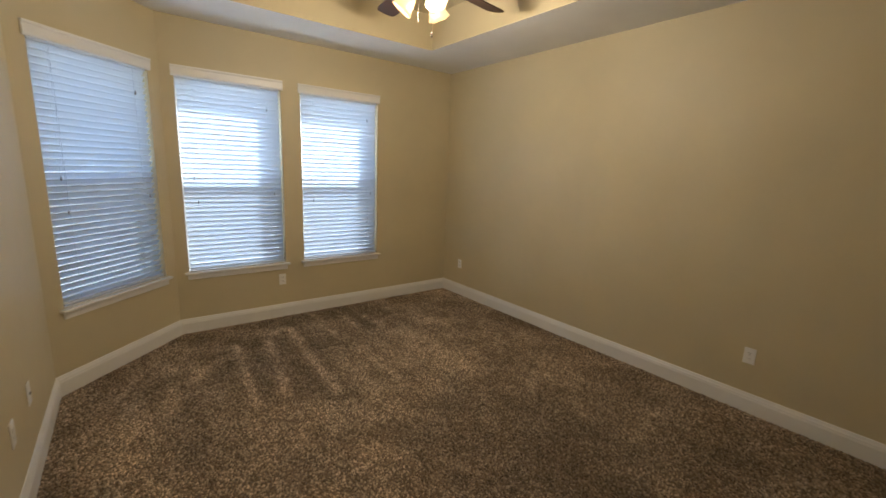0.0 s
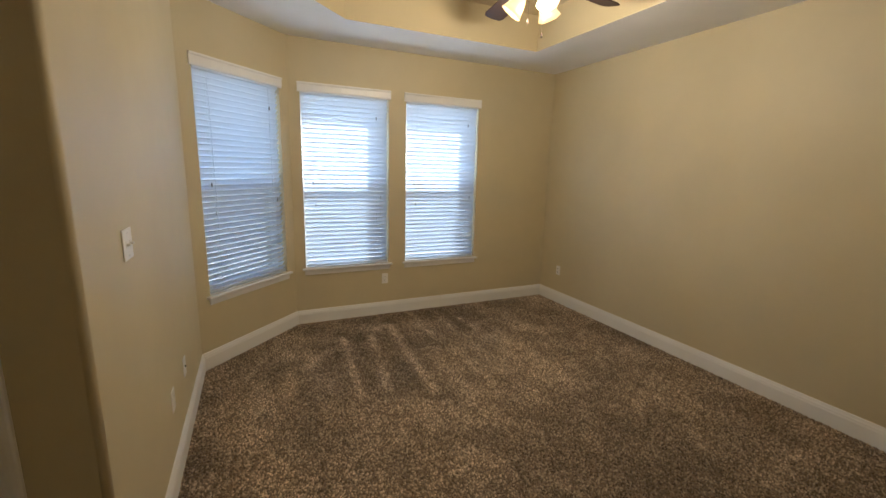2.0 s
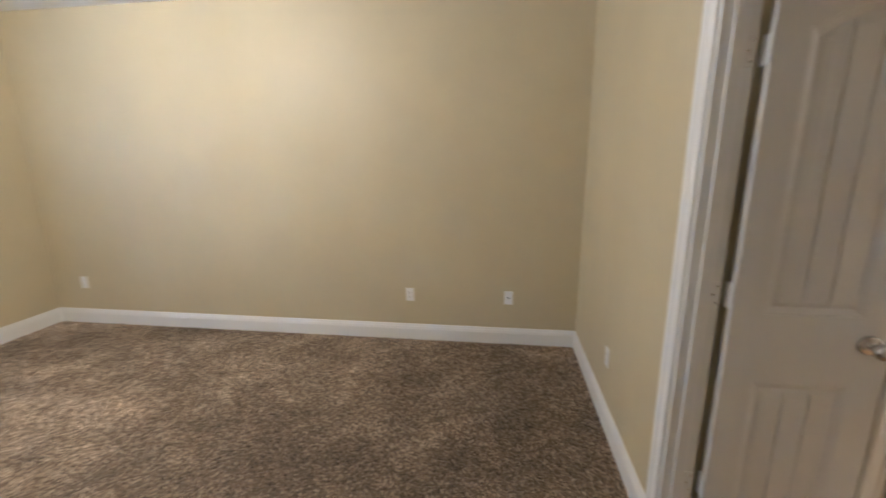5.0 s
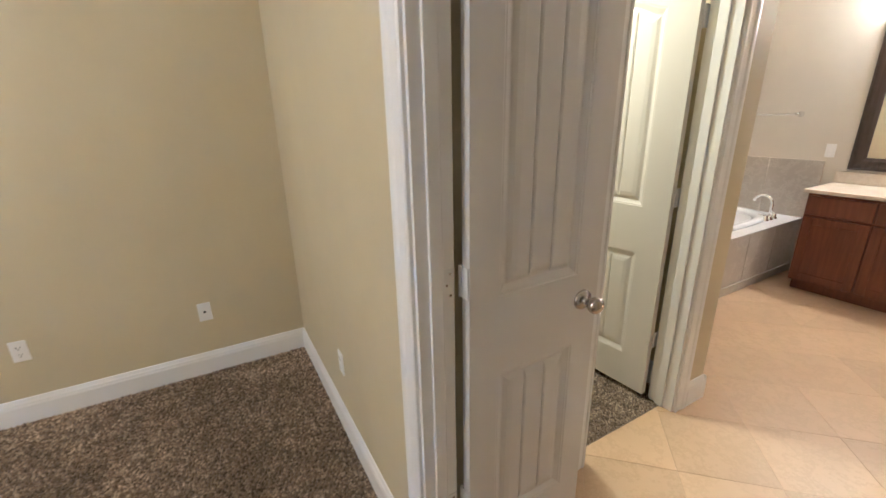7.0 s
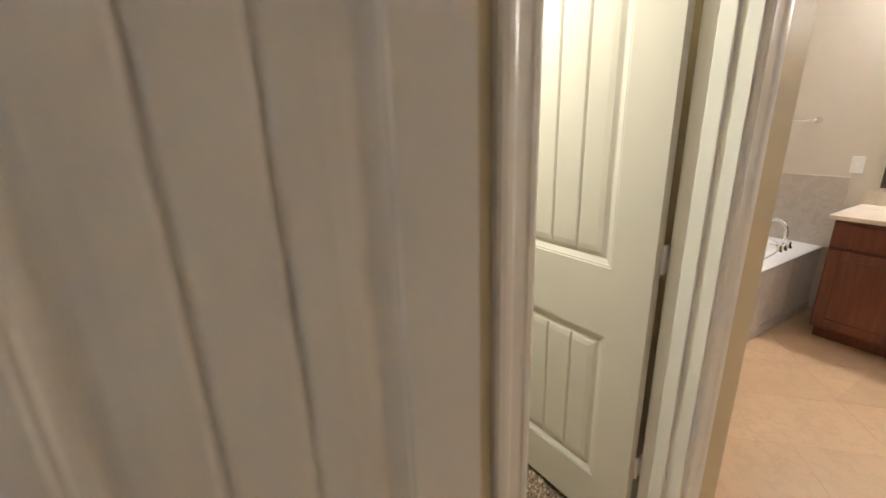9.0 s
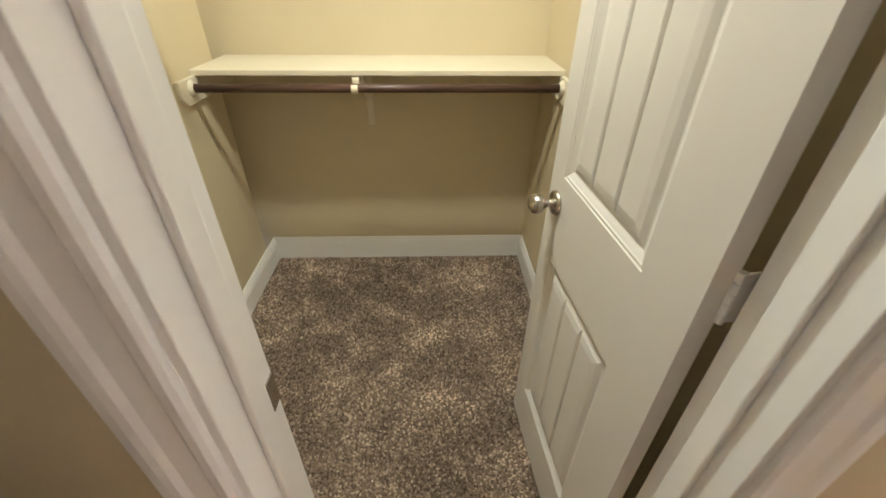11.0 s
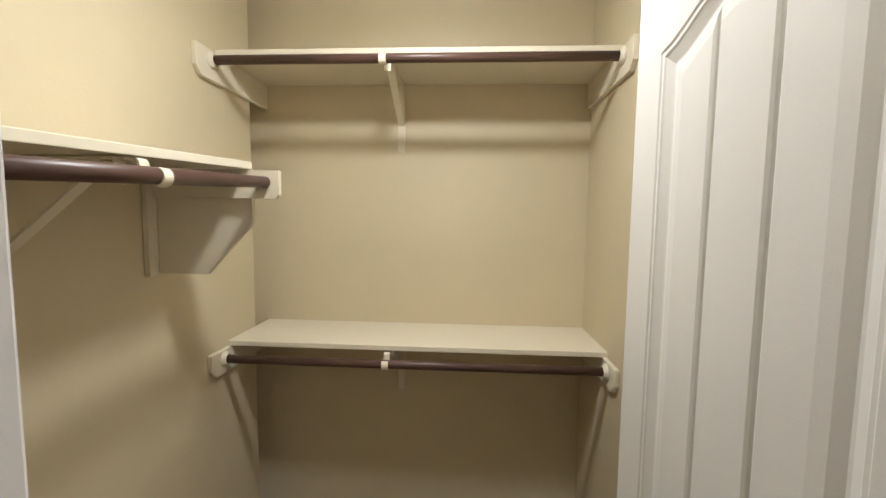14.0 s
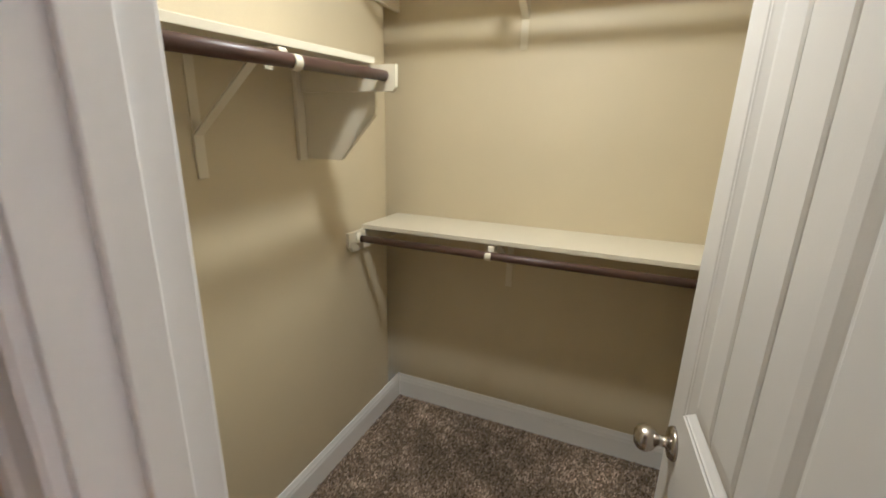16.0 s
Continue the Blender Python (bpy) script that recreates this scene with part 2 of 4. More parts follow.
def wall(name, p0, p1, thick, height, openings=(), label="tan painted drywall wall", z0=0.0, material=None):
    """A wall whose room face runs from p0 to p1; it is thick to the left of that way. openings: (u0, u1, z0, z1)."""
    p0, p1 = Vector((*p0, 0)), Vector((*p1, 0))
    d = (p1 - p0).normalized()
    n = Vector((-d.y, d.x, 0))
    m = Matrix(((d.x, n.x, 0, p0.x), (d.y, n.y, 0, p0.y), (0, 0, 1, 0), (0, 0, 0, 1)))
    length = (p1 - p0).length
    us = sorted({0.0, length, *(o[0] for o in openings), *(o[1] for o in openings)})
    bm = bmesh.new()
    for u0, u1 in zip(us, us[1:]):
        cuts = sorted((o[2], o[3]) for o in openings if o[0] <= u0 + 1e-6 and o[1] >= u1 - 1e-6)
        z = z0
        for c0, c1 in cuts + [(height, height)]:
            if c0 - z > 1e-4:
                box(bm, (u0, 0, z), (u1, thick, c0))
            z = c1
    bmesh.ops.transform(bm, matrix=m, verts=bm.verts)
    return solid(name, bm, material or M_wall, label, "wall")


N = 4.84
BL, BR = (-3.80, 4.07), (-3.03, N)
WALL_H = 3.12
SILL, HEAD = 0.585, 2.31
wall("wall_east", (0, N + 0.13), (0, -0.07), 0.13, WALL_H)
wall("wall_north", BR, (0.0, N), 0.24, WALL_H, [(0.10, 0.96, SILL, HEAD), (1.15, 2.01, SILL, HEAD)])
BAY = math.hypot(BR[0] - BL[0], BR[1] - BL[1])
wall("wall_bay", BL, BR, 0.24, WALL_H, [(BAY / 2 - 0.43, BAY / 2 + 0.43, SILL, HEAD)])
WEND = 1.97


def west_wall():
    bm = bmesh.new()
    r, x0, x1 = 0.022, -3.80, -3.94
    arc = [(x0 - r + r * math.cos(radians(a)), WEND + r - r * math.sin(radians(a))) for a in range(0, 91, 15)]
    pts = [(x0, BL[1] + 0.05)] + arc + [(-5.2, WEND), (-5.2, WEND + 0.13), (x1, WEND + 0.13), (x1, BL[1] + 0.05)]
    prism(bm, pts, lambda u, v, s: (u, v, WALL_H * s))
    ob = solid("wall_west", bm, M_wall, "tan painted drywall wall with a rounded outer corner", "wall")
    for p in ob.data.polygons:
        p.use_smooth = abs(p.normal.z) < 0.5 and p.area < 0.05
    return ob


west_wall()
DA0, DA1 = -2.815, -1.79
TS = 0.14
TD = 0.108
wall("wall_south", (0, 0), (-1.70, 0), TS, WALL_H)
wall("wall_south_entry", (-1.70, 0), (-5.2, 0), TD, WALL_H, [(-DA1 - 1.70, -DA0 - 1.70, 0.0, 2.05)])
wall("wall_hall_end", (-5.0, -0.1), (-5.0, WEND + 0.1), 0.13, WALL_H)
CX0, CX1 = -1.56, 0.13
CN, CS = -TS, -1.62
VX = -1.69
CD0, CD1 = -0.830, -1.502
BS = -4.36
wall("wall_closet_west", (VX, -TS), (VX, -1.735), 0.13, WALL_H, [(-CD0 - TS, -CD1 - TS, 0.0, 2.05)])
wall("wall_closet_east", (CX1, CN + 0.1), (CX1, CS), 0.13, WALL_H)
wall("wall_closet_south", (CX1 + 0.13, CS), (CX0, CS), 0.115, WALL_H)
wall("wall_bath_south", (0.26, BS), (-3.7, BS), 0.13, WALL_H, (), "cream painted bathroom wall", 0.0, M_bathwall)
wall("wall_bath_east", (0.13, CS - 0.09), (0.13, BS), 0.13, WALL_H, (), "cream painted bathroom wall", 0.0, M_bathwall)
wall("wall_bath_west", (-3.6, BS), (-3.6, -0.9), 0.13, WALL_H, (), "cream painted bathroom wall", 0.0, M_bathwall)
wall("wall_passage_north", (-3.6, -0.9), (-2.95, -0.9), 0.13, WALL_H)
wall("wall_passage_west", (-2.95, -0.9), (-2.95, -0.05), 0.13, WALL_H)


def ceilings():
    """Soffit round a raised tray, the tray's sides and its top, in one mesh."""
    bm = bmesh.new()
    outer = [(0.05, -0.05), (0.05, N + 0.05), (-3.03, N + 0.05), (-3.85, 4.08), (-3.85, WEND), (-5.1, WEND), (-5.1, -0.05)]
    tray = [(-0.78, 0.95), (-0.78, 4.17), (-2.63, 4.17), (-3.04, 3.76), (-3.04, 0.95)]
    lo = [[bm.verts.new((x, y, H)) for x, y in pts] for pts in (outer, tray)]
    ed = [bm.edges.new((lp[i], lp[(i + 1) % len(lp)])) for lp in lo for i in range(len(lp))]
    bmesh.ops.triangle_fill(bm, edges=ed, use_beauty=True)
    for f in bm.faces:
        f.material_index = 0
    hi = [bm.verts.new((x, y, TOP)) for x, y in tray]
    for i in range(len(tray)):
        j = (i + 1) % len(tray)
        bm.faces.new((lo[1][i], lo[1][j], hi[j], hi[i])).material_index = 1
    bm.faces.new(hi).material_index = 1
    solid("ceiling", bm, [M_ceiling, M_wall], "white drywall ceiling with a raised tan tray", "ceiling")
    bm = bmesh.new()
    for a, b in (((CX0 - 0.14, CS - 0.1, H), (CX1 + 0.14, CN + 0.05, H + 0.1)), ((-3.7, BS - 0.1, H), (CX0 - 0.14, CN + 0.05, H + 0.1)), ((CX0 - 0.14, BS - 0.1, H), (0.26, CS - 0.1, H + 0.1))):
        box(bm, a, b)
    solid("ceiling_bath_and_closet", bm, M_ceiling, "white drywall ceiling over bath and closet", "ceiling")


ceilings()

# floors
solid("floor_bedroom", B((-5.1, -0.085, -0.1), (0.02, N + 0.02, 0.0)), M_carpet, "brown speckled cut-pile carpet with vacuum marks", "carpet floor")
solid("floor_closet", B((-1.625, CS - 0.05, -0.1), (CX1 + 0.02, CN + 0.02, 0.0)), M_carpet, "brown speckled cut-pile closet carpet", "carpet floor")
floor_bath = solid("floor_bath", B((-3.7, BS - 0.05, -0.1), (-1.625, -0.085, -0.0018)), M_grout, "beige travertine tile bathroom floor laid diagonally", "tile floor")
solid("floor_tub_alcove", B((-1.625, BS - 0.05, -0.1), (0.2, CS - 0.05, -0.0018)), M_grout, "beige grout bed under the bathroom tiles", "tile floor")
solid("ground", B((-400, -400, -0.6), (400, 400, -0.4)), M_ground, "pale ground outside the house", "ground")


# ---- trim ----
BASE_PROFILE = [(0, 0), (0.016, 0), (0.016, 0.098), (0.013, 0.108), (0.0125, 0.116), (0.0085, 0.124), (0.0065, 0.132), (0.004, 0.140), (0, 0.142)]


def moulding(name, p0, p1, normal, profile=None, z=0.0, label="white painted wooden baseboard"):
    """A length of baseboard from p0 to p1 against a wall; normal points into the room."""
    p0, p1, n = Vector((*p0, z)), Vector((*p1, z)), Vector((*normal, 0)).normalized()
    bm = bmesh.new()
    prism(bm, profile or BASE_PROFILE, lambda u, v, s: (p1 if s else p0) + n * u + Vector((0, 0, v)))
    return solid(name, bm, M_trim, label, "baseboard")


q = math.sqrt(0.5)
CASW = 0.083
moulding("baseboard", (0, 0), (0, N), (-1, 0))
moulding("baseboard", (0, N), BR, (0, -1))
moulding("baseboard", BR, BL, (q, -q))
moulding("baseboard", (-3.80, BL[1]), (-3.80, WEND + 0.01), (1, 0))
moulding("baseboard", (-3.79, WEND), (-3.981, WEND), (0, -1))
moulding("baseboard", (0, 0), (DA1 + CASW - 0.004, 0), (0, 1))
moulding("baseboard", (DA0 - CASW, 0), (-5.0, 0), (0, 1))
moulding("baseboard", (CX1, CN), (CX1, CS), (-1, 0))
moulding("baseboard", (CX1, CN), (CX0, CN), (0, -1))
moulding("baseboard", (CX1, CS), (CX0, CS), (0, 1))
moulding("baseboard", (CX0, CN), (CX0, CD0 + CASW), (1, 0))
moulding("baseboard", (VX, CD1 - CASW), (VX, -1.735), (-1, 0))
moulding("baseboard", (VX, -TS), (VX, CD0 + CASW), (-1, 0))
moulding("baseboard", (VX - 0.016, -1.735), (0.13, -1.735), (0, -1))

CASE_PROFILE = [(0, 0), (0, 0.010), (0.006, 0.0145), (0.016, 0.0145), (0.021, 0.0115), (0.046, 0.0135), (0.056, 0.0175), (0.066, 0.0185), (0.078, 0.0175), (CASW, 0.013), (CASW, 0)]


def casing_side(parent, x, sign, height):
    """One upright of a door casing, in the door's own frame (x across, y out of the wall)."""
    bm = bmesh.new()
    prism(bm, CASE_PROFILE, lambda u, v, s: (x + sign * u, v, height * s))
    part("casing_side", bm, M_trim, parent)


def door_frame(name, place, turn, width, thick, label, kind="structure", sides=(1, -1)):
    """Jambs, stops and casings; x across the opening from 0 to width, y = 0 on the near face, wall towards -y."""
    ob = thing(name, place, turn, label, "door frame", "", kind)
    h = 2.045
    for side in sides:
        y = 0.0 if side == 1 else -thick
        for x, sg in ((0.0, -1), (width, 1)):
            bm = bmesh.new()
            xx = x - sg * 0.004
            prism(bm, CASE_PROFILE, lambda u, v, s: (xx + sg * (u + 0.0), y + side * v, (h + 0.004) * s))
            part("casing_side", bm, M_trim, ob)
        bm = bmesh.new()
        prism(bm, CASE_PROFILE, lambda u, v, s: ((-CASW if s == 0 else width + CASW), y + side * v, h + u))
        part("casing_head", bm, M_trim, ob)
    part("jamb", B((-0.0, -thick, 0), (0.016, 0, h), 0.0015), M_trim, ob)
    part("jamb", B((width - 0.016, -thick, 0), (width, 0, h), 0.0015), M_trim, ob)
    part("head_jamb", B((0.016, -thick, h - 0.016), (width - 0.016, 0, h), 0.0015), M_trim, ob)
    return ob


def stop(parent, a, b):
    part("door_stop", B(a, b, 0.003), M_trim, parent)


fA = door_frame("door_frame_bath", (DA0, 0, 0), 0, DA1 - DA0, TD, "white painted casing and jambs of the bathroom double door", "structure", (1,))
WA = DA1 - DA0
stop(fA, (WA - 0.027, -TD + 0.037, 0), (WA - 0.016, -TD + 0.075, 2.03))
def jamb_plate(parent, x, y, z):
    pl = part("hinge_plate", B((x - 0.0022, y, z - 0.045), (x, y + 0.033, z + 0.045), 0.0008), M_trim, parent)
    for dz in (-0.03, 0.0, 0.03):
        bm = bmesh.new()
        tube(bm, (x - 0.0034, y + (0.012 if dz else 0.023), z + dz), (x - 0.001, y + (0.012 if dz else 0.023), z + dz), 0.0036, seg=10)
        part("screw", bm, M_nickel, pl)


for zz in (0.335, 1.08, 1.84):
    jamb_plate(fA, WA - 0.016, -TD + 0.001, zz)
stop(fA, (0.016, -TD + 0.037, 0), (0.027, -TD + 0.075, 2.03))
fC = door_frame("door_frame_closet", (CX0, CD0, 0), -90, CD0 - CD1, 0.13, "white painted casing and jambs of the closet door")
WC = CD0 - CD1
for xa, xb in ((0.016, 0.027), (WC - 0.027, WC - 0.016)):
    stop(fC, (xa, -0.082, 0), (xb, -0.040, 2.03))


# ---- doors ----
def arch(x0, x1, z, rise, n=12):
    """Points of an eased arch from x0 to x1 at height z."""
    out = []
    for i in range(n + 1):
        k = i / n
        out.append((x0 + (x1 - x0) * k, z + rise * (0.5 - 0.5 * math.cos(math.tau * k)) ** 0.8))
    return out


def panel_loop(x0, x1, z0, z1, rise, inset):
    top = arch(x0 + inset, x1 - inset, z1 - inset, rise) if rise else [(x0 + inset + (x1 - x0 - 2 * inset) * i / 12, z1 - inset) for i in range(13)]
    return [(x0 + inset, z0 + inset), (x1 - inset, z0 + inset)] + top[::-1]


def door_leaf(width, planks, label, name, stile, free_stile):
    """A moulded two-panel door. x from the hinge edge, y = 0 and y = -thickness are its faces."""
    T, h, z = 0.035, 2.03, 0.012
    ob = thing(name, label=label, category="door")
    ups = (stile, width - free_stile, 1.025, 1.897, 0.058)
    lows = (stile, width - free_stile, 0.205, 0.785, 0.0)
    bm = bmesh.new()
    for face in (0, 1):
        Y = lambda d: -d if face == 0 else -T + d
        loops = [[(0, z), (width, z), (width, h), (0, h)]] + [panel_loop(*p, 0.0) for p in (ups, lows)]
        vs = [[bm.verts.new((x, Y(0.0), zz)) for x, zz in lp] for lp in loops]
        ed = [bm.edges.new((lp[i], lp[(i + 1) % len(lp)])) for lp in vs for i in range(len(lp))]
        bmesh.ops.triangle_fill(bm, edges=ed, use_beauty=True)
        for k, p in ((1, ups), (2, lows)):
            ring = vs[k]
            for inset, depth in ((0.003, 0.0022), (0.008, 0.0022), (0.011, 0.0045), (0.026, 0.0118), (0.036, 0.0118)):
                nxt = [bm.verts.new((x, Y(depth), zz)) for x, zz in panel_loop(*p, inset)]
                for i in range(len(ring)):
                    j = (i + 1) % len(ring)
                    bm.faces.new((ring[i], ring[j], nxt[j], nxt[i]))
                ring = nxt
            bm.faces.new(ring)
    for a, b in (((0, z), (width, z)), ((width, z), (width, h)), ((width, h), (0, h)), ((0, h), (0, z))):
        bm.faces.new([bm.verts.new((x, y, zz)) for (x, zz), y in ((a, 0), (b, 0), (b, -T), (a, -T))])
    bmesh.ops.remove_doubles(bm, verts=bm.verts, dist=1e-5)
    part("leaf", bm, M_door, ob)
    for p, nm in ((ups, "upper_panel"), (lows, "lower_panel")):
        bm = bmesh.new()
        for face in (0, 1):
            Y = lambda d: -d if face == 0 else -T + d
            x0, x1 = p[0] + 0.029, p[1] - 0.029
            span = arch(x0, x1, p[3] - 0.029, p[4], 48) if p[4] else [(x0, p[3] - 0.029), (x1, p[3] - 0.029)]
            def top_at(x):
                for (xa, za), (xb, zb) in zip(span, span[1:]):
                    if xa - 1e-9 <= x <= xb + 1e-9:
                        return za + (zb - za) * (x - xa) / max(xb - xa, 1e-9)
                return span[-1][1]
            for i in range(planks):
                lo, hi = x0 + (x1 - x0) * i / planks, x0 + (x1 - x0) * (i + 1) / planks
                cl, cr = (0.034 if i == 0 else 0.008), (0.034 if i == planks - 1 else 0.008)
                ml, mr = (0.004 if i == 0 else 0.0), (0.004 if i == planks - 1 else 0.0)
                def loop(a, b, d, drop):
                    xs = [a + (b - a) * k / 6 for k in range(7)]
                    return [(a, Y(d), p[2] + 0.029 + drop), (b, Y(d), p[2] + 0.029 + drop)] + [(x, Y(d), top_at(x) - drop) for x in xs[::-1]]
                rings(bm, [loop(lo, hi, 0.0125, 0.0), loop(lo + ml, hi - mr, 0.0105, 0.003), loop(lo + cl * 0.45, hi - cr * 0.45, 0.0055, 0.015), loop(lo + cl, hi - cr, 0.0028, 0.034)])
        part(nm, bm, M_door, ob)
    return ob


def knob(parent, x, z, y, sign, label="satin nickel egg-shaped door knob"):
    m = Matrix.Translation((x, y, z)) @ Matrix.Rotation(radians(-90 * sign), 4, "X")
    bm = bmesh.new()
    lathe(bm, [(0.0, 0.0), (0.033, 0.0), (0.033, 0.004), (0.029, 0.010), (0.016, 0.013), (0.011, 0.016), (0.0105, 0.028), (0.014, 0.033), (0.022, 0.040), (0.0262, 0.049), (0.0265, 0.056), (0.023, 0.066), (0.014, 0.073), (0.0, 0.075)], m @ Matrix.Diagonal((1.08, 1, 1, 1)), 28)
    part("knob", bm, M_nickel, parent, label, True)


def hinge(parent, z, x=0.0, y=0.0, turn=0, painted=True):
    """A butt hinge: two leaves and a knuckle of five barrels."""
    ob = thing("hinge")
    ob.parent = parent
    ob.matrix_basis = pose(x, y, z, 0, 0, turn)
    for k in range(5):
        bm = bmesh.new()
        tube(bm, (0, 0, -0.044 + k * 0.0178), (0, 0, -0.044 + k * 0.0178 + 0.0168), 0.0062, seg=12)
        part("knuckle", bm, M_trim, ob)
    part("hinge_leaf", B((-0.0025, -0.036, -0.044), (0.0, -0.004, 0.044), 0.001), M_trim, ob)
    part("hinge_leaf", B((0.004, -0.0025, -0.044), (0.034, 0.0, 0.044), 0.001), M_trim, ob)
    return ob


hall = thing("door_frame_hall", (0, 0, 0), 0, "white painted casing of the bedroom entry door", "door frame", "", "structure")
bm = bmesh.new()
prism(bm, CASE_PROFILE, lambda u, v, s: (-4.064 + u, WEND - v, 2.05 * s))
part("casing_side", bm, M_trim, hall)
part("door_slab", B((-4.90, WEND - 0.006, 0.012), (-4.066, WEND - 0.001, 2.045), 0.002), M_door, hall)
LEAF_A = 0.488
doorA = door_leaf(LEAF_A, 3, "white moulded two-panel plank door standing open into the bathroom passage", "bath_door", 0.095, 0.095)
knob(doorA, LEAF_A - 0.065, 0.935, -0.035, -1)
knob(doorA, LEAF_A - 0.065, 0.935, 0.0, 1)
for zz in (0.335, 1.08, 1.84):
    hinge(doorA, zz, -0.003, 0.003)
doorA.matrix_world = pose(DA1 - 0.012, -0.135, 0, 0, 0, -90)
doorB = door_leaf(LEAF_A, 3, "white moulded two-panel plank door folded back against the passage wall", "bath_door", 0.095, 0.095)
doorB.matrix_world = Matrix.Translation((DA0 + 0.012, -0.135, 0)) @ pose(0, 0, 0, 0, 0, -90) @ Matrix.Diagonal((1, -1, 1, 1))

doorC = door_leaf(0.598, 3, "white moulded two-panel plank closet door standing open", "closet_door", 0.135, 0.080)
knob(doorC, 0.598 - 0.06, 0.945, 0.0, 1)
knob(doorC, 0.598 - 0.06, 0.945, -0.035, -1)
for zz in (0.335, 1.085, 1.84):
    hinge(doorC, zz, -0.003, -0.037)
doorC.matrix_world = pose(CX0 + 0.016, CD1 + 0.060, 0.02, 0, 0, 4.0)


# ---- windows and blinds ----
def window_unit(name, place, turn, label):
    """A single-hung window. x across from -w/2 to w/2, y = 0 on the room face, outside towards +y."""
    w, z0, z1 = 0.43, SILL, HEAD
    ob = thing(name, place, turn, label, "window", "", "structure")
    for a, b in (((-w, 0.105, z0), (-w + 0.035, 0.158, z1)), ((w - 0.035, 0.105, z0), (w, 0.158, z1)), ((-w + 0.035, 0.105, z0), (w - 0.035, 0.158, z0 + 0.04)), ((-w + 0.035, 0.105, z1 - 0.035), (w - 0.035, 0.158, z1))):
        part("window_frame", B(a, b, 0.003), M_vinyl, ob)
    mid = (z0 + z1) / 2 - 0.03
    part("meeting_rail", B((-w + 0.035, 0.110, mid - 0.022), (w - 0.035, 0.148, mid + 0.022), 0.003), M_vinyl, ob)
    for za, zb in ((z0 + 0.04, mid - 0.022), (mid + 0.022, z1 - 0.035)):
        pane = part("pane", B((-w + 0.035, 0.128, za), (w - 0.035, 0.132, zb)), M_glass, ob)
        pane.visible_shadow = False
    part("insect_screen", B((-w + 0.035, 0.152, z0 + 0.04), (w - 0.035, 0.153, mid + 0.01)), M_screen, ob, "dark fine insect screen")
    part("window_sill", B((-w - 0.035, -0.040, z0 - 0.026), (w + 0.035, 0.0, z0 - 0.004), 0.006), M_trim, ob)
    part("window_sill_board", B((-w, 0.0, z0 - 0.026), (w, 0.106, z0 + 0.001), 0.002), M_trim, ob)
    part("apron", B((-w - 0.012, -0.014, z0 - 0.075), (w + 0.012, 0.0, z0 - 0.026), 0.004), M_trim, ob)
    return ob


PITCH, TILT = 0.0440, -55


def blind(place, turn, label):
    w, z0, z1 = 0.418, SILL + 0.005, HEAD - 0.01
    ob = thing("window_blind", place, turn, label, "window blind", "window blinds")
    bm = bmesh.new()
    pr = [(0, 0), (-0.010, 0.004), (-0.014, 0.016), (-0.014, 0.066), (-0.021, 0.076), (-0.021, 0.088), (0.0, 0.088)]
    prism(bm, pr, lambda u, v, s: ((-0.452 if s == 0 else 0.452), u - 0.001, HEAD - 0.042 + v))
    part("valance", bm, M_trim, ob)
    part("headrail", B((-w, 0.006, z1 - 0.045), (w, 0.052, z1), 0.002), M_slat, ob)
    part("bottom_rail", B((-w, 0.006, z0 + 0.004), (w, 0.056, z0 + 0.022), 0.004), M_slat, ob)
    bm = bmesh.new()
    t, hw = 0.0014, 0.0255
    prism(bm, [(-hw, -t), (-0.012, -t + 0.0016), (0.012, -t + 0.0016), (hw, -t), (hw, t), (0.012, t + 0.0016), (-0.012, t + 0.0016), (-hw, t)], lambda u, v, s: ((-w if s == 0 else w), u, v))
    me = mesh_of("slat", bm, M_slat)
    n = int((z1 - 0.05 - z0 - 0.03) / PITCH)
    for i in range(n + 1):
        sl = new("slat", me)
        sl.parent = ob
        zz = z0 + 0.038 + (z1 - 0.072 - z0 - 0.03) * i / n
        sl.matrix_basis = pose(random.uniform(-0.001, 0.001), 0.031, zz, TILT + random.uniform(-1.2, 1.2), random.uniform(-0.15, 0.15), 0)
    for x in (-0.30, 0.30):
        for y in (0.0065, 0.0555):
            bm = bmesh.new()
            tube(bm, (x, y, z0 + 0.02), (x, y, z1 - 0.04), 0.0011, seg=6)
            part("ladder_cord", bm, M_slat, ob)
    for x, za in ((-0.335, 1.42), (-0.315, 1.20), (0.345, 1.27), (0.30, 2.06)):
        bm = bmesh.new()
        tube(bm, (x, 0.0, za + 0.03), (x, 0.0, HEAD - 0.03), 0.0004, seg=6)
        part("pull_cord", bm, M_slat, ob)
        bm = bmesh.new()
        lathe(bm, [(0.0015, 0.032), (0.004, 0.024), (0.0055, 0.004), (0.004, 0.0)], Matrix.Translation((x, 0.0, za)), 10)
        part("tassel", bm, M_cord, ob)
    return ob


W2X, W3X = -3.03 + 0.53, -3.03 + 1.58
mid = ((BL[0] + BR[0]) / 2, (BL[1] + BR[1]) / 2)
for k, (p, a) in enumerate((((mid[0], mid[1], 0), 45 - 0.0), ((W2X, N, 0), 0), ((W3X, N, 0), 0))):
    window_unit("window_%d" % (k + 1), p, a, "white vinyl single-hung window with a white sill")
    blind(p, a, "white two-inch slat blind lowered, slats half tilted")
tagged(new("roof_eave", mesh_of("roof_eave", B((-7.5, N + 0.25, 2.86), (3.0, N + 0.78, 2.98), 0.01), M_trim)), "white boxed roof eave outside the windows", "eave", "", "structure")


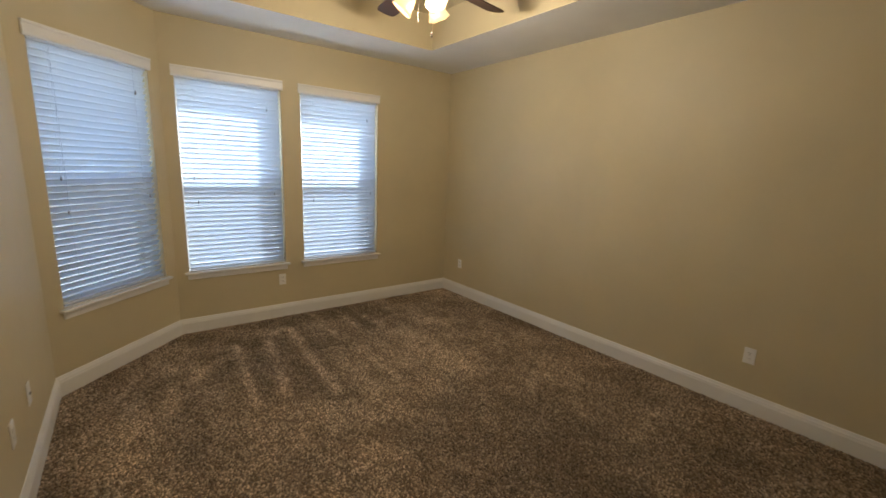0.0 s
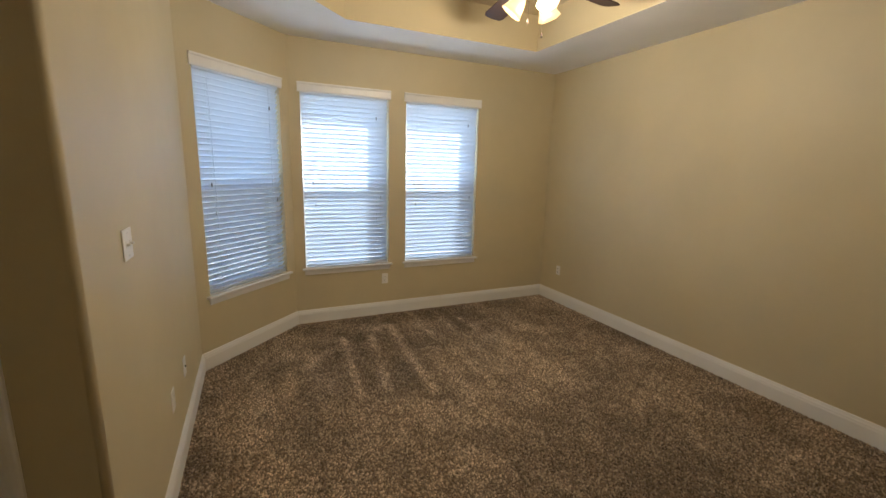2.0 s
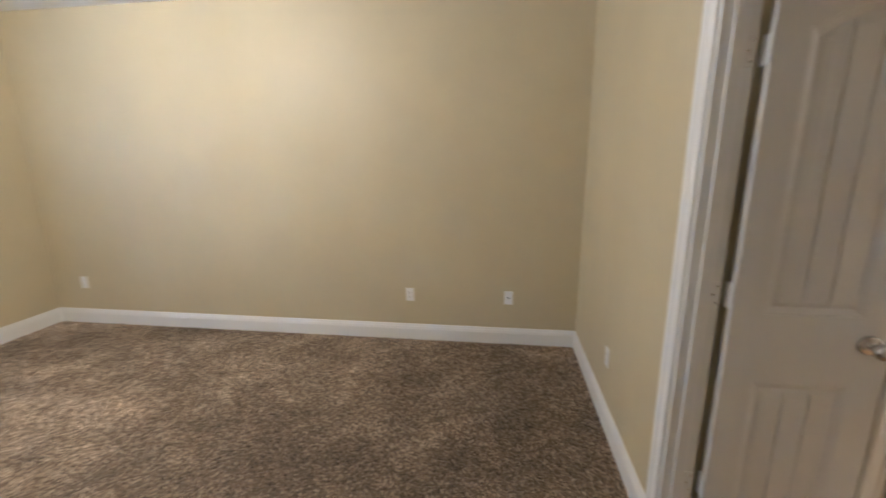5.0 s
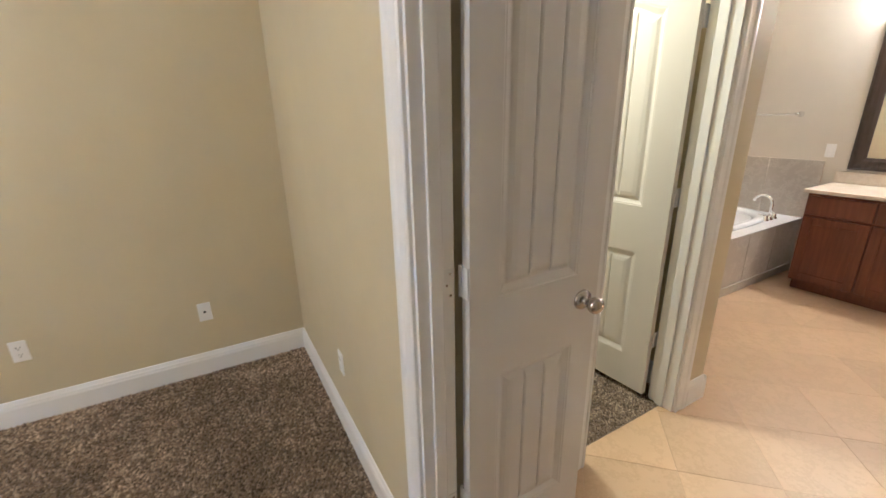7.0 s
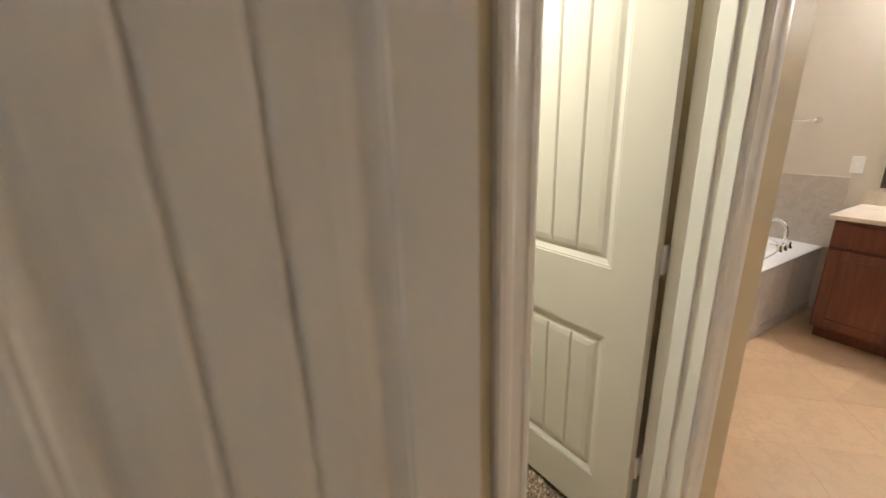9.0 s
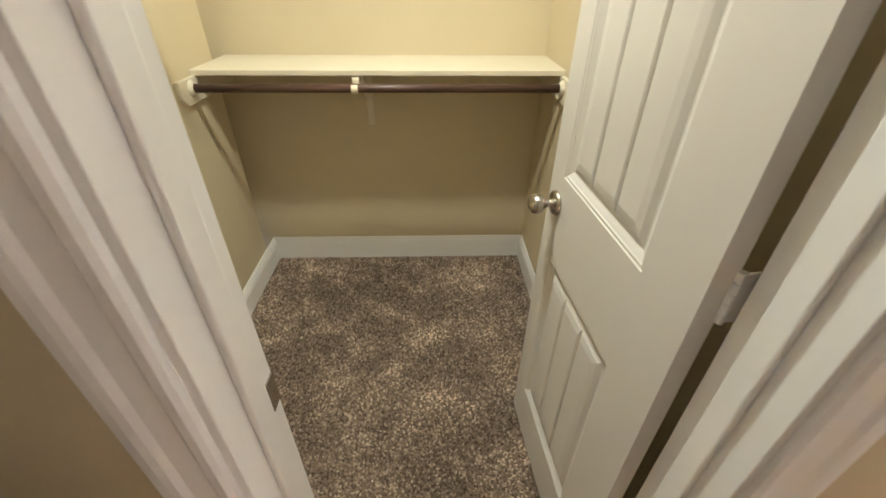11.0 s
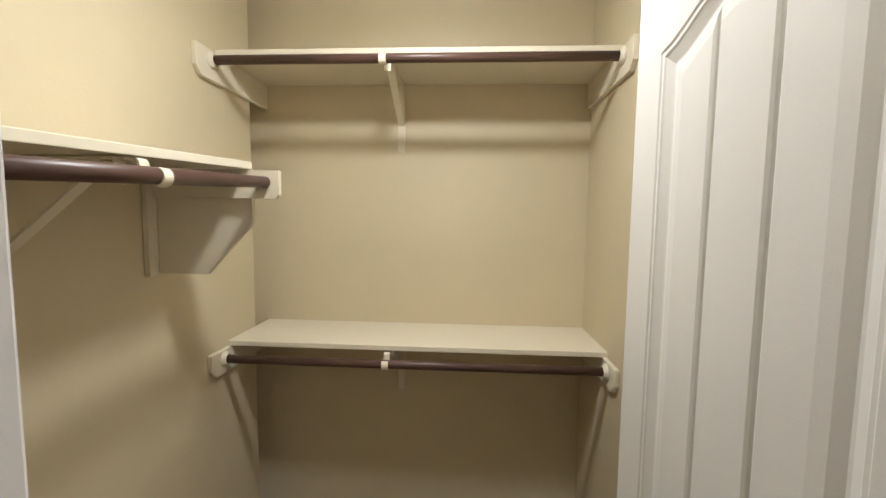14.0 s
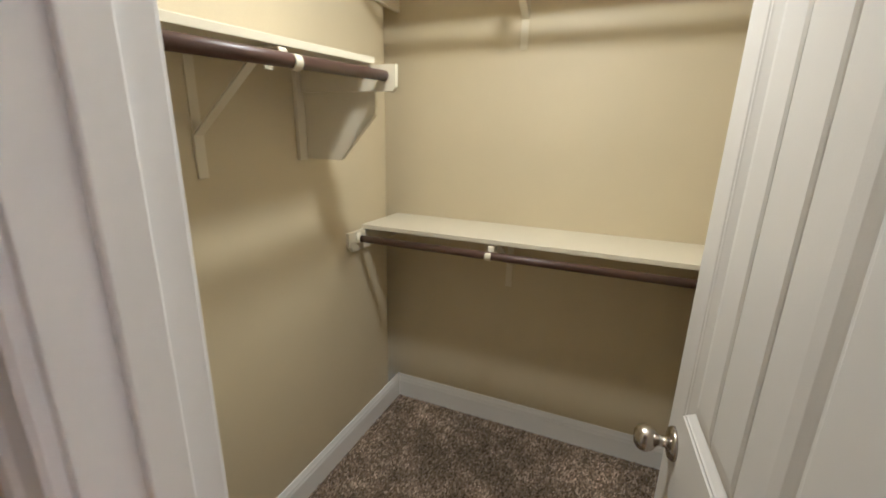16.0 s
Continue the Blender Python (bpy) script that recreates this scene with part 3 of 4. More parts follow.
# ---- wall plates ----
def plate(name, place, turn, label, category, kind="outlet", wide=0.07):
    """A cover plate; y = 0 on the wall, room towards -y."""
    ob = thing(name, place, turn, label, category, "wall plates")
    part("cover_plate", B((-wide / 2, -0.006, -0.057), (wide / 2, 0.0, 0.057), 0.003), M_plastic, ob)
    if kind == "outlet":
        for zz in (-0.0195, 0.0195):
            rc = part("receptacle", B((-0.0165, -0.0082, zz - 0.014), (0.0165, -0.005, zz + 0.014), 0.002), M_plastic, ob)
            for x in (-0.0065, 0.0065):
                part("slot", B((x - 0.0012, -0.0088, zz - 0.002), (x + 0.0012, -0.0075, zz + 0.007)), M_slot, rc)
            bm = bmesh.new()
            tube(bm, (0, -0.0088, zz - 0.008), (0, -0.0075, zz - 0.008), 0.0026, seg=10)
            part("ground_hole", bm, M_slot, rc)
    elif kind == "jack":
        bm = bmesh.new()
        tube(bm, (0, -0.010, 0), (0, -0.005, 0), 0.006, 0.008, seg=14)
        part("jack", bm, M_slot, ob)
    else:
        n = kind
        for k in range(n):
            x = (k - (n - 1) / 2) * 0.046
            part("toggle_collar", B((x - 0.006, -0.0075, -0.013), (x + 0.006, -0.005, 0.013), 0.001), M_plastic, ob)
            bm = B((x - 0.004, -0.019, -0.004), (x + 0.004, -0.005, 0.005), 0.0015)
            part("toggle", bm, M_plastic, ob)
    for zz in ((0.0,) if kind == "outlet" else (-0.042, 0.042)):
        bm = bmesh.new()
        tube(bm, (0, -0.0075, zz), (0, -0.005, zz), 0.003, seg=10)
        part("screw", bm, M_plastic, ob)
    return ob


OZ = 0.405
plate("wall_outlet", (0, 4.507, OZ), -90, "white duplex outlet on the tan wall", "outlet")
plate("wall_outlet", (0, 1.367, OZ), -90, "white duplex outlet on the tan wall", "outlet")
plate("cable_jack", (0, 0.546, OZ), -90, "white cable jack plate on the tan wall", "wall jack", "jack")
plate("wall_outlet", (-2.113, N, OZ), 0, "white duplex outlet below the window", "outlet")
plate("wall_outlet", (-0.958, 0, OZ), 180, "white duplex outlet beside the bathroom door", "outlet")
plate("cable_jack", (-3.80, 3.287, OZ + 0.01), 90, "white cable jack plate low on the tan wall", "wall jack", "jack")
plate("wall_outlet", (-3.80, 2.898, OZ + 0.01), 90, "white duplex outlet low on the tan wall", "outlet")
plate("light_switch", (-3.80, 2.43, 1.30), 90, "white double toggle switch near the wall's rounded corner", "switch", 2, 0.116)


# ---- ceiling fan ----
def ceiling_fan():
    ob = thing("ceiling_fan", (FAN[0], FAN[1], 0), 0, "dark bronze ceiling fan with wooden blades and lit frosted shades", "ceiling fan")
    for nm, prof in (("canopy", [(0.0, TOP), (0.07, TOP), (0.068, TOP - 0.03), (0.03, TOP - 0.065), (0.014, TOP - 0.07)]),
                     ("downrod", [(0.012, TOP - 0.06), (0.012, 2.78)]),
                     ("motor_housing", [(0.02, 2.82), (0.075, 2.80), (0.125, 2.77), (0.13, 2.73), (0.115, 2.70), (0.06, 2.685), (0.0, 2.68)]),
                     ("switch_housing", [(0.05, 2.69), (0.062, 2.66), (0.062, 2.63), (0.045, 2.605), (0.0, 2.60)])):
        bm = bmesh.new()
        lathe(bm, prof)
        part(nm, bm, M_bronze, ob, smooth=True)
    for k in range(5):
        m = Matrix.Rotation(radians(9 + 72 * k), 4, "Z") @ Matrix.Translation((0, 0, 2.70)) @ Matrix.Rotation(radians(12), 4, "X")
        bm = bmesh.new()
        out = [(0.16, -0.045), (0.24, -0.062), (0.66, -0.072), (0.705, -0.057), (0.716, 0.0), (0.705, 0.057), (0.66, 0.072), (0.24, 0.062), (0.16, 0.045)]
        prism(bm, out, lambda u, v, s: m @ Vector((u, v, 0.006 * s)))
        bl = part("blade", bm, M_blade, ob)
        bm = bmesh.new()
        prism(bm, [(0.09, -0.018), (0.19, -0.03), (0.23, 0.0), (0.19, 0.03), (0.09, 0.018)], lambda u, v, s: m @ Vector((u, v, -0.006 + 0.005 * s)))
        part("blade_iron", bm, M_bronze, bl)
    for a in (20, 140, 260):
        arm = Matrix.Rotation(radians(a), 4, "Z") @ Matrix.Translation((0.075, 0, 2.61)) @ Matrix.Rotation(radians(142), 4, "Y")
        bm = bmesh.new()
        lathe(bm, [(0.012, -0.03), (0.018, 0.0), (0.022, 0.018)], arm, 16)
        holder = part("lamp_holder", bm, M_bronze, ob, smooth=True)
        bm = bmesh.new()
        prof = [(0.024, 0.012), (0.036, 0.03), (0.048, 0.06), (0.055, 0.09), (0.066, 0.118), (0.063, 0.117), (0.052, 0.09), (0.045, 0.06), (0.033, 0.032), (0.021, 0.014)]
        vs = []
        for r, z in prof:
            vs.append([arm @ Vector((r * (1 + (0.05 * math.cos(6 * t) if z > 0.1 else 0)) * math.cos(t), r * (1 + (0.05 * math.cos(6 * t) if z > 0.1 else 0)) * math.sin(t), z)) for t in (j * math.tau / 36 for j in range(36))])
        rings(bm, vs, False)
        sh = part("shade", bm, M_shade, ob, "lit frosted glass tulip shade", True)
        sh.visible_shadow = False
    for x, y, z in ((0.02, -0.04, 2.375), (-0.04, 0.02, 2.46)):
        bm = bmesh.new()
        tube(bm, (x, y, z + 0.02), (x, y, 2.62), 0.0012, seg=6)
        ch = part("pull_chain", bm, M_nickel, ob)
        bm = bmesh.new()
        lathe(bm, [(0.002, 0.03), (0.006, 0.02), (0.007, 0.008), (0.003, 0.0)], Matrix.Translation((x, y, z - 0.01)), 12)
        part("pull_fob", bm, M_blade, ch)
    return ob


ceiling_fan()


# ---- closet ----
def board(name, a, b, label, category="shelf", bevel=0.003):
    ob = thing(name, (0, 0, 0), 0, label, category, "closet shelves")
    along = 1 if b[1] - a[1] > b[0] - a[0] else 0
    part("shelf_board", B(a, b, 0.001), M_shelf, ob)
    if along == 1:
        part("front_edge", B((a[0] - 0.004, a[1], a[2] - 0.001), (a[0] - 0.0002, b[1], b[2] + 0.0005), 0.0018), M_shelf, ob)
    else:
        part("front_edge", B((a[0], a[1] - 0.004, a[2] - 0.001), (b[0], a[1] - 0.0002, b[2] + 0.0005), 0.0018), M_shelf, ob)
    return ob


SF = -0.215
board("closet_shelf", (SF, CS + 0.001, 1.115), (CX1 - 0.001, CN - 0.001, 1.134), "cream painted wooden closet shelf, lower, empty")
board("closet_shelf", (SF - 0.02, CS + 0.001, 2.222), (CX1 - 0.001, CN - 0.001, 2.241), "cream painted wooden closet shelf, upper, empty")
FALL = 0.05
side_shelf = board("closet_shelf", (CX0 + 0.004, CN - 0.31, 1.770), (-0.578, CN - 0.001, 1.789), "cream painted wooden side shelf, empty")
side_shelf.matrix_world = Matrix.Translation((-0.578, 0, 1.77)) @ Matrix.Rotation(-math.atan(FALL), 4, "Y") @ Matrix.Translation((0.578, 0, -1.77))


def cleat(x0, x1, y, t, z0, z1, clip, label="cream painted wooden cleat under the shelf end"):
    bm = bmesh.new()
    prism(bm, [(x0, z1), (x1, z1), (x1, z0), (x0 + clip, z0), (x0, z0 + clip)], lambda u, v, s: (u, y + t * s, v))
    bmesh.ops.bevel(bm, geom=bm.edges[:], offset=0.002, segments=1, affect="EDGES")
    return tagged(new("shelf_cleat", mesh_of("shelf_cleat", bm, M_shelf)), label, "shelf cleat", "shelf cleats")


for y, t in ((CN - 0.0005, -0.018), (CS + 0.0005, 0.018)):
    cleat(SF - 0.13, CX1 - 0.002, y, t, 1.022, 1.1145, 0.03)
    cleat(SF - 0.16, CX1 - 0.002, y, t, 2.115, 2.2215, 0.03)


def rod(a, b, label, material):
    ob = thing("closet_rod", (0, 0, 0), 0, label, "closet rod", "closet rods")
    bm = bmesh.new()
    a, b = Vector(a), Vector(b)
    tube(bm, a, b, 0.0165, seg=24)
    me = part("rod", bm, material, ob, smooth=False)
    for p in me.data.polygons:
        p.use_smooth = len(p.vertices) == 4
    for p, qv in ((a, b), (b, a)):
        d = (qv - p).normalized()
        m = Matrix.Translation(p - d * 0.006) @ d.to_track_quat("Z", "Y").to_matrix().to_4x4()
        bm = bmesh.new()
        lathe(bm, [(0.0, 0.0), (0.030, 0.0), (0.030, 0.005), (0.0225, 0.007), (0.0225, 0.016), (0.0168, 0.016), (0.0168, 0.006)], m, 24)
        part("rod_socket", bm, M_shelf, ob, "cream painted round rod socket", True)
    return ob


RX = SF - 0.052
rod((RX, CN - 0.024, 1.078), (RX, CS + 0.024, 1.078), "dark walnut-stained wooden hanging rod, lower", M_rod_y)
rod((RX - 0.02, CN - 0.024, 2.186), (RX - 0.02, CS + 0.024, 2.186), "dark walnut-stained wooden hanging rod, upper", M_rod_y)
RY = CN - 0.36
rod((CX0 + 0.006, RY, 1.731 - 0.97 * FALL), (-0.585, RY, 1.731), "dark walnut-stained wooden hanging rod below the side shelf", M_rod_x)


def bracket(place, turn, depth, drop):
    """A painted metal shelf and rod bracket; y = 0 on the wall, front towards -y, z = 0 under the shelf; rod hook at -depth."""
    ob = thing("shelf_bracket", place, turn, "cream painted metal shelf and rod bracket", "shelf bracket", "shelf brackets")
    part("wall_leg", B((-0.015, -0.004, -drop), (0.015, 0.0, 0.0), 0.0015), M_shelf, ob)
    part("foot_plate", B((-0.0165, -0.008, -drop - 0.002), (0.0165, -0.003, -drop + 0.125), 0.003), M_shelf, ob)
    part("top_arm", B((-0.0125, -depth + 0.058, -0.006), (0.0125, 0.0, 0.0), 0.0015), M_shelf, ob)
    bm = bmesh.new()
    p0, p1 = Vector((0, -0.006, -drop + 0.12)), Vector((0, -depth * 0.72, -0.008))
    d = (p1 - p0).normalized()
    up = d.cross(Vector((1, 0, 0)))
    rings(bm, [[p + Vector((sx, 0, 0)) + up * sz for sx, sz in ((-0.014, -0.003), (0.014, -0.003), (0.014, 0.003), (-0.014, 0.003))] for p in (p0, p1)])
    part("strut", bm, M_shelf, ob)
    bm = bmesh.new()
    c, r = (-depth, -0.038), 0.0195
    path = [(-depth - r * math.cos(radians(a)), -0.038 - r * math.sin(radians(a))) for a in range(-60, 186, 15)]
    path = path + [(-depth + r + 0.012, -0.03), (-depth + r + 0.016, -0.003)]
    inner = [(-depth + (y + depth) * 0.84, -0.038 + (z + 0.038) * 0.84) for y, z in path]
    loops = []
    for (y, z), (yi, zi) in zip(path, inner):
        loops.append([(-0.0125, y, z), (0.0125, y, z), (0.0125, yi, zi), (-0.0125, yi, zi)])
    rings(bm, loops)
    part("rod_hook", bm, M_shelf, ob)
    part("front_tab", B((-0.0135, -depth + 0.078, -0.052), (0.0135, -depth + 0.082, -0.004), 0.0012), M_shelf, ob)
    return ob


MIDY = -0.785
bracket((CX1, MIDY, 1.1145), -90, CX1 - RX, 0.30)
bracket((CX1, MIDY + 0.005, 2.2215), -90, CX1 - RX + 0.02, 0.300)
bracket((-1.005, CN, 1.7675 - 0.43 * FALL), 0, CN - RY, 0.33)


def shelf_end():
    ob = thing("shelf_end_support", (0, 0, 0), 0, "cream painted plywood shelf end support with a cut corner", "shelf support")
    x = -0.578
    bm = bmesh.new()
    prism(bm, [(CN - 0.001, 1.769), (CN - 0.31, 1.769), (CN - 0.31, 1.612), (CN - 0.165, 1.455), (CN - 0.001, 1.455)], lambda u, v, s: (x + 0.018 * s, u, v))
    part("gusset", bm, M_shelf, ob)
    bm = bmesh.new()
    prism(bm, [(CN - 0.02, 1.764), (CN - 0.400, 1.764), (CN - 0.400, 1.695), (CN - 0.390, 1.683), (CN - 0.02, 1.685)], lambda u, v, s: (x - 0.018 + 0.0175 * s, u, v))
    part("rod_block", bm, M_shelf, ob)
    part("wall_cleat", B((x - 0.040, CN - 0.018, 1.450), (x - 0.001, CN - 0.001, 1.769), 0.002), M_shelf, ob)
    return ob


shelf_end()


def dome_light():
    ob = thing("ceiling_light", (CLOSET_LAMP[0], CLOSET_LAMP[1], 0), 0, "round lit frosted closet ceiling light", "ceiling light")
    bm = bmesh.new()
    lathe(bm, [(0.0, H), (0.12, H), (0.125, H - 0.02), (0.11, H - 0.03), (0.0, H - 0.03)])
    part("base", bm, M_nickel, ob, smooth=False)
    bm = bmesh.new()
    lathe(bm, [(0.08, H - 0.03), (0.10, H - 0.09), (0.105, H - 0.15), (0.09, H - 0.20), (0.05, H - 0.225), (0.0, H - 0.23)])
    sh = part("shade", bm, M_dome, ob, "lit frosted glass dome", True)
    sh.visible_shadow = False


dome_light()

# strike plate on the closet jamb
bm = B((CX0 - 0.036, CD0 - 0.0185, 0.936), (CX0 - 0.001, CD0 - 0.0162, 0.994), 0.0004)
tagged(new("strike_plate", mesh_of("strike_plate", bm, M_nickel)), "satin nickel strike plate on the white closet jamb", "strike plate")


# ---- bathroom ----
def bathtub():
    ob = thing("bathtub", (0, 0, 0), 0, "white drop-in bathtub in a tiled deck", "bathtub")
    x0, x1, y0, y1, z = -1.06, 0.13, BS, -2.55, 0.50
    ap = part("apron", B((x0 + 0.008, y0, -0.005), (x0 + 0.10, y1, z), 0.0), M_grout, ob)
    for k in range(4):
        ya = y0 + (y1 - y0) * k / 4
        part("tile", B((x0, ya + 0.002, 0.002), (x0 + 0.009, ya + (y1 - y0) / 4 - 0.002, z - 0.004), 0.002), M_tubtile, ap)
    part("deck", B((x0 - 0.012, y0, z), (x1, y1, z + 0.014), 0.004), M_tub, ob)
    part("base_trim", B((x0 - 0.012, y0 + 0.02, 0.0), (x0, y1, 0.075), 0.003), M_tubtile, ob)
    bm = bmesh.new()
    cx, cy, rx, ry = (x0 + x1) / 2, (y0 + y1) / 2, (x1 - x0) / 2 - 0.09, (y1 - y0) / 2 - 0.09
    lps = []
    for f, zz in ((1.0, z + 0.012), (1.0, z + 0.035), (0.97, z + 0.045), (0.88, z + 0.042), (0.83, z + 0.02), (0.76, z - 0.2), (0.70, z - 0.40), (0.55, z - 0.43)):
        lps.append([(cx + f * rx * math.copysign(abs(math.cos(t)) ** 0.6, math.cos(t)), cy + f * ry * math.copysign(abs(math.sin(t)) ** 0.6, math.sin(t)), zz) for t in (k * math.tau / 40 for k in range(40))])
    rings(bm, lps)
    part("basin", bm, M_tub, ob, smooth=True)
    return ob


bathtub()
tub_splash = solid("tub_splash", B((-1.13, BS, 0.512), (0.13, BS + 0.004, 1.04)), M_grout, "grey-beige tiled splash behind the bathtub", "tile splash")
for k in range(3):
    part("tile", B((-1.13 + 0.42 * k + 0.001, BS + 0.003, 0.515), (-1.13 + 0.42 * (k + 1) - 0.002, BS + 0.013, 1.04), 0.002), M_tubtile, tub_splash)


def tub_faucet():
    ob = thing("tub_faucet", (-0.95, -4.0, 0.514), -90, "chrome tub faucet with a tall arched spout on the deck", "faucet")
    bm = bmesh.new()
    lathe(bm, [(0.0, 0.0), (0.032, 0.0), (0.03, 0.012), (0.018, 0.03), (0.014, 0.05)])
    part("base", bm, M_chrome, ob, smooth=True)
    bm = bmesh.new()
    pts = [(0, 0, 0.04), (0, 0, 0.15)] + [(0, 0.075 - 0.075 * math.cos(radians(a)), 0.15 + 0.075 * math.sin(radians(a))) for a in range(20, 171, 15)]
    pipe(bm, pts, 0.013, 12)
    part("spout", bm, M_chrome, ob, smooth=True)
    for dx in (-0.07, 0.09):
        bm = bmesh.new()
        lathe(bm, [(0.0, 0.0), (0.028, 0.0), (0.025, 0.012), (0.014, 0.03), (0.016, 0.05), (0.008, 0.058)], Matrix.Translation((dx, 0.0, 0)))
        hd = part("handle", bm, M_chrome, ob, smooth=True)
        bm = bmesh.new()
        tube(bm, (dx, 0, 0.05), (dx * 1.5, 0.05, 0.062), 0.007, 0.005)
        part("lever", bm, M_chrome, hd, smooth=True)


tub_faucet()


def towel_bar():
    ob = thing("towel_bar", (0, 0, 0), 0, "chrome towel bar on the cream bathroom wall", "towel bar")
    z, y = 1.435, BS + 0.065
    bm = bmesh.new()
    tube(bm, (-0.86, y, z), (-0.28, y, z), 0.0085)
    part("bar", bm, M_chrome, ob, smooth=False)
    for x in (-0.87, -0.27):
        bm = bmesh.new()
        lathe(bm, [(0.0, 0.0), (0.026, 0.0), (0.025, 0.010), (0.012, 0.018), (0.011, 0.055), (0.016, 0.06), (0.016, 0.078), (0.0, 0.082)], Matrix.Translation((x, BS, z)) @ Matrix.Rotation(radians(-90), 4, "X"))
        part("post", bm, M_chrome, ob, smooth=True)


towel_bar()
plate("light_switch", (-1.145, BS, 1.13), 180, "white toggle switch plate on the bathroom wall", "switch", 1)


def vanity():
    x1, x0, y1 = -1.25, -2.95, -3.82
    ob = thing("vanity_cabinet", (0, 0, 0), 0, "cherry-stained wooden bathroom vanity cabinet", "vanity")
    part("body", B((x0, BS + 0.001, 0.09), (x1, y1, 0.835), 0.003), M_cherry, ob)
    part("toe_kick", B((x0 + 0.01, BS + 0.001, 0.0), (x1 - 0.01, y1 - 0.06, 0.09)), M_cherry, ob)
    for k in range(4):
        a, b = x1 - 0.012 - k * 0.42, x1 - 0.012 - (k + 1) * 0.42 + 0.012
        part("drawer_front", B((b, y1, 0.665), (a, y1 + 0.018, 0.815), 0.004), M_cherry, ob)
        dr = part("cabinet_door", B((b, y1, 0.11), (a, y1 + 0.014, 0.645), 0.003), M_cherry, ob)
        for p, qq in (((b, y1 + 0.014, 0.11), (b + 0.06, y1 + 0.021, 0.645)), ((a - 0.06, y1 + 0.014, 0.11), (a, y1 + 0.021, 0.645)), ((b + 0.06, y1 + 0.014, 0.11), (a - 0.06, y1 + 0.021, 0.17)), ((b + 0.06, y1 + 0.014, 0.585), (a - 0.06, y1 + 0.021, 0.645))):
            part("door_rail", B(p, qq, 0.003), M_cherry, dr)
    top = thing("countertop", (0, 0, 0), 0, "beige cultured marble vanity top with a backsplash", "countertop")
    part("counter", B((x0, BS + 0.002, 0.836), (x1 + 0.03, y1 + 0.028, 0.866), 0.006), M_counter, top)
    part("backsplash", B((x0, BS + 0.002, 0.866), (x1 + 0.03, BS + 0.022, 0.965), 0.004), M_counter, top)
    mr = thing("wall_mirror", (0, 0, 0), 0, "large bathroom mirror in a dark bronze moulded frame", "mirror")
    a, b, za, zb, y = -1.29, -2.85, 0.985, 2.13, BS
    fw = 0.10
    pr = [(0, 0), (0, 0.018), (0.012, 0.028), (0.03, 0.030), (0.05, 0.022), (0.075, 0.020), (0.09, 0.012), (fw, 0.010), (fw, 0)]
    def bar(p0, p1, side):
        bm = bmesh.new()
        n = Vector(side)
        d = (Vector(p1) - Vector(p0)).normalized()
        rings(bm, [[Vector(p) + n * u + Vector((0, v, 0)) + d * (u if e == 0 else -u) for u, v in pr] for e, p in enumerate((p0, p1))])
        part("frame_side", bm, M_darkframe, mr)
    bar((a, y + 0.001, za), (a, y + 0.001, zb), (-1, 0, 0))
    bar((b, y + 0.001, za), (b, y + 0.001, zb), (1, 0, 0))
    bar((b, y + 0.001, za), (a, y + 0.001, za), (0, 0, 1))
    bar((b, y + 0.001, zb), (a, y + 0.001, zb), (0, 0, -1))
    part("mirror_glass", B((b + fw - 0.01, y + 0.003, za + fw - 0.01), (a - fw + 0.01, y + 0.007, zb - fw + 0.01)), M_mirror, mr)


vanity()


# ---- floor tiles, laid diagonally ----
def clip_poly(pts, axis, limit, keep_less):
    out = []
    for i, p in enumerate(pts):
        r = pts[(i + 1) % len(pts)]
        ip, ir = ((p[axis] <= limit) == keep_less), ((r[axis] <= limit) == keep_less)
        if ip:
            out.append(p)
        if ip != ir:
            k = (limit - p[axis]) / (r[axis] - p[axis])
            out.append((p[0] + (r[0] - p[0]) * k, p[1] + (r[1] - p[1]) * k))
    return out


def floor_tiles(side=0.395, gap=0.0016, ox=-1.9265, oy=-1.7165, angle=45):
    ca, sa = math.cos(radians(angle)), math.sin(radians(angle))
    zones = [(-3.58, -1.628, BS, -0.088), (-1.628, -1.06, BS, -1.72)]
    for i in range(-12, 13):
        for j in range(-12, 13):
            base = [(i * side + gap / 2, j * side + gap / 2), ((i + 1) * side - gap / 2, j * side + gap / 2), ((i + 1) * side - gap / 2, (j + 1) * side - gap / 2), (i * side + gap / 2, (j + 1) * side - gap / 2)]
            pts = [(ox + u * ca - v * sa, oy + u * sa + v * ca) for u, v in base]
            for x0, x1, y0, y1 in zones:
                pl = clip_poly(clip_poly(clip_poly(clip_poly(pts, 0, x1, True), 0, x0, False), 1, y1, True), 1, y0, False)
                if len(pl) < 3:
                    continue
                area = abs(sum(p[0] * r[1] - r[0] * p[1] for p, r in zip(pl, pl[1:] + pl[:1]))) / 2
                if area < 0.002:
                    continue
                bm = bmesh.new()
                c = (sum(p[0] for p in pl) / len(pl), sum(p[1] for p in pl) / len(pl))
                ins = [(p[0] + (c[0] - p[0]) * 0.01, p[1] + (c[1] - p[1]) * 0.01) for p in pl]
                rings(bm, [[(x, y, -0.008) for x, y in pl], [(x, y, -0.0006) for x, y in pl], [(x, y, 0.0) for x, y in ins]])
                part("tile", bm, M_tile, floor_bath)


floor_tiles()


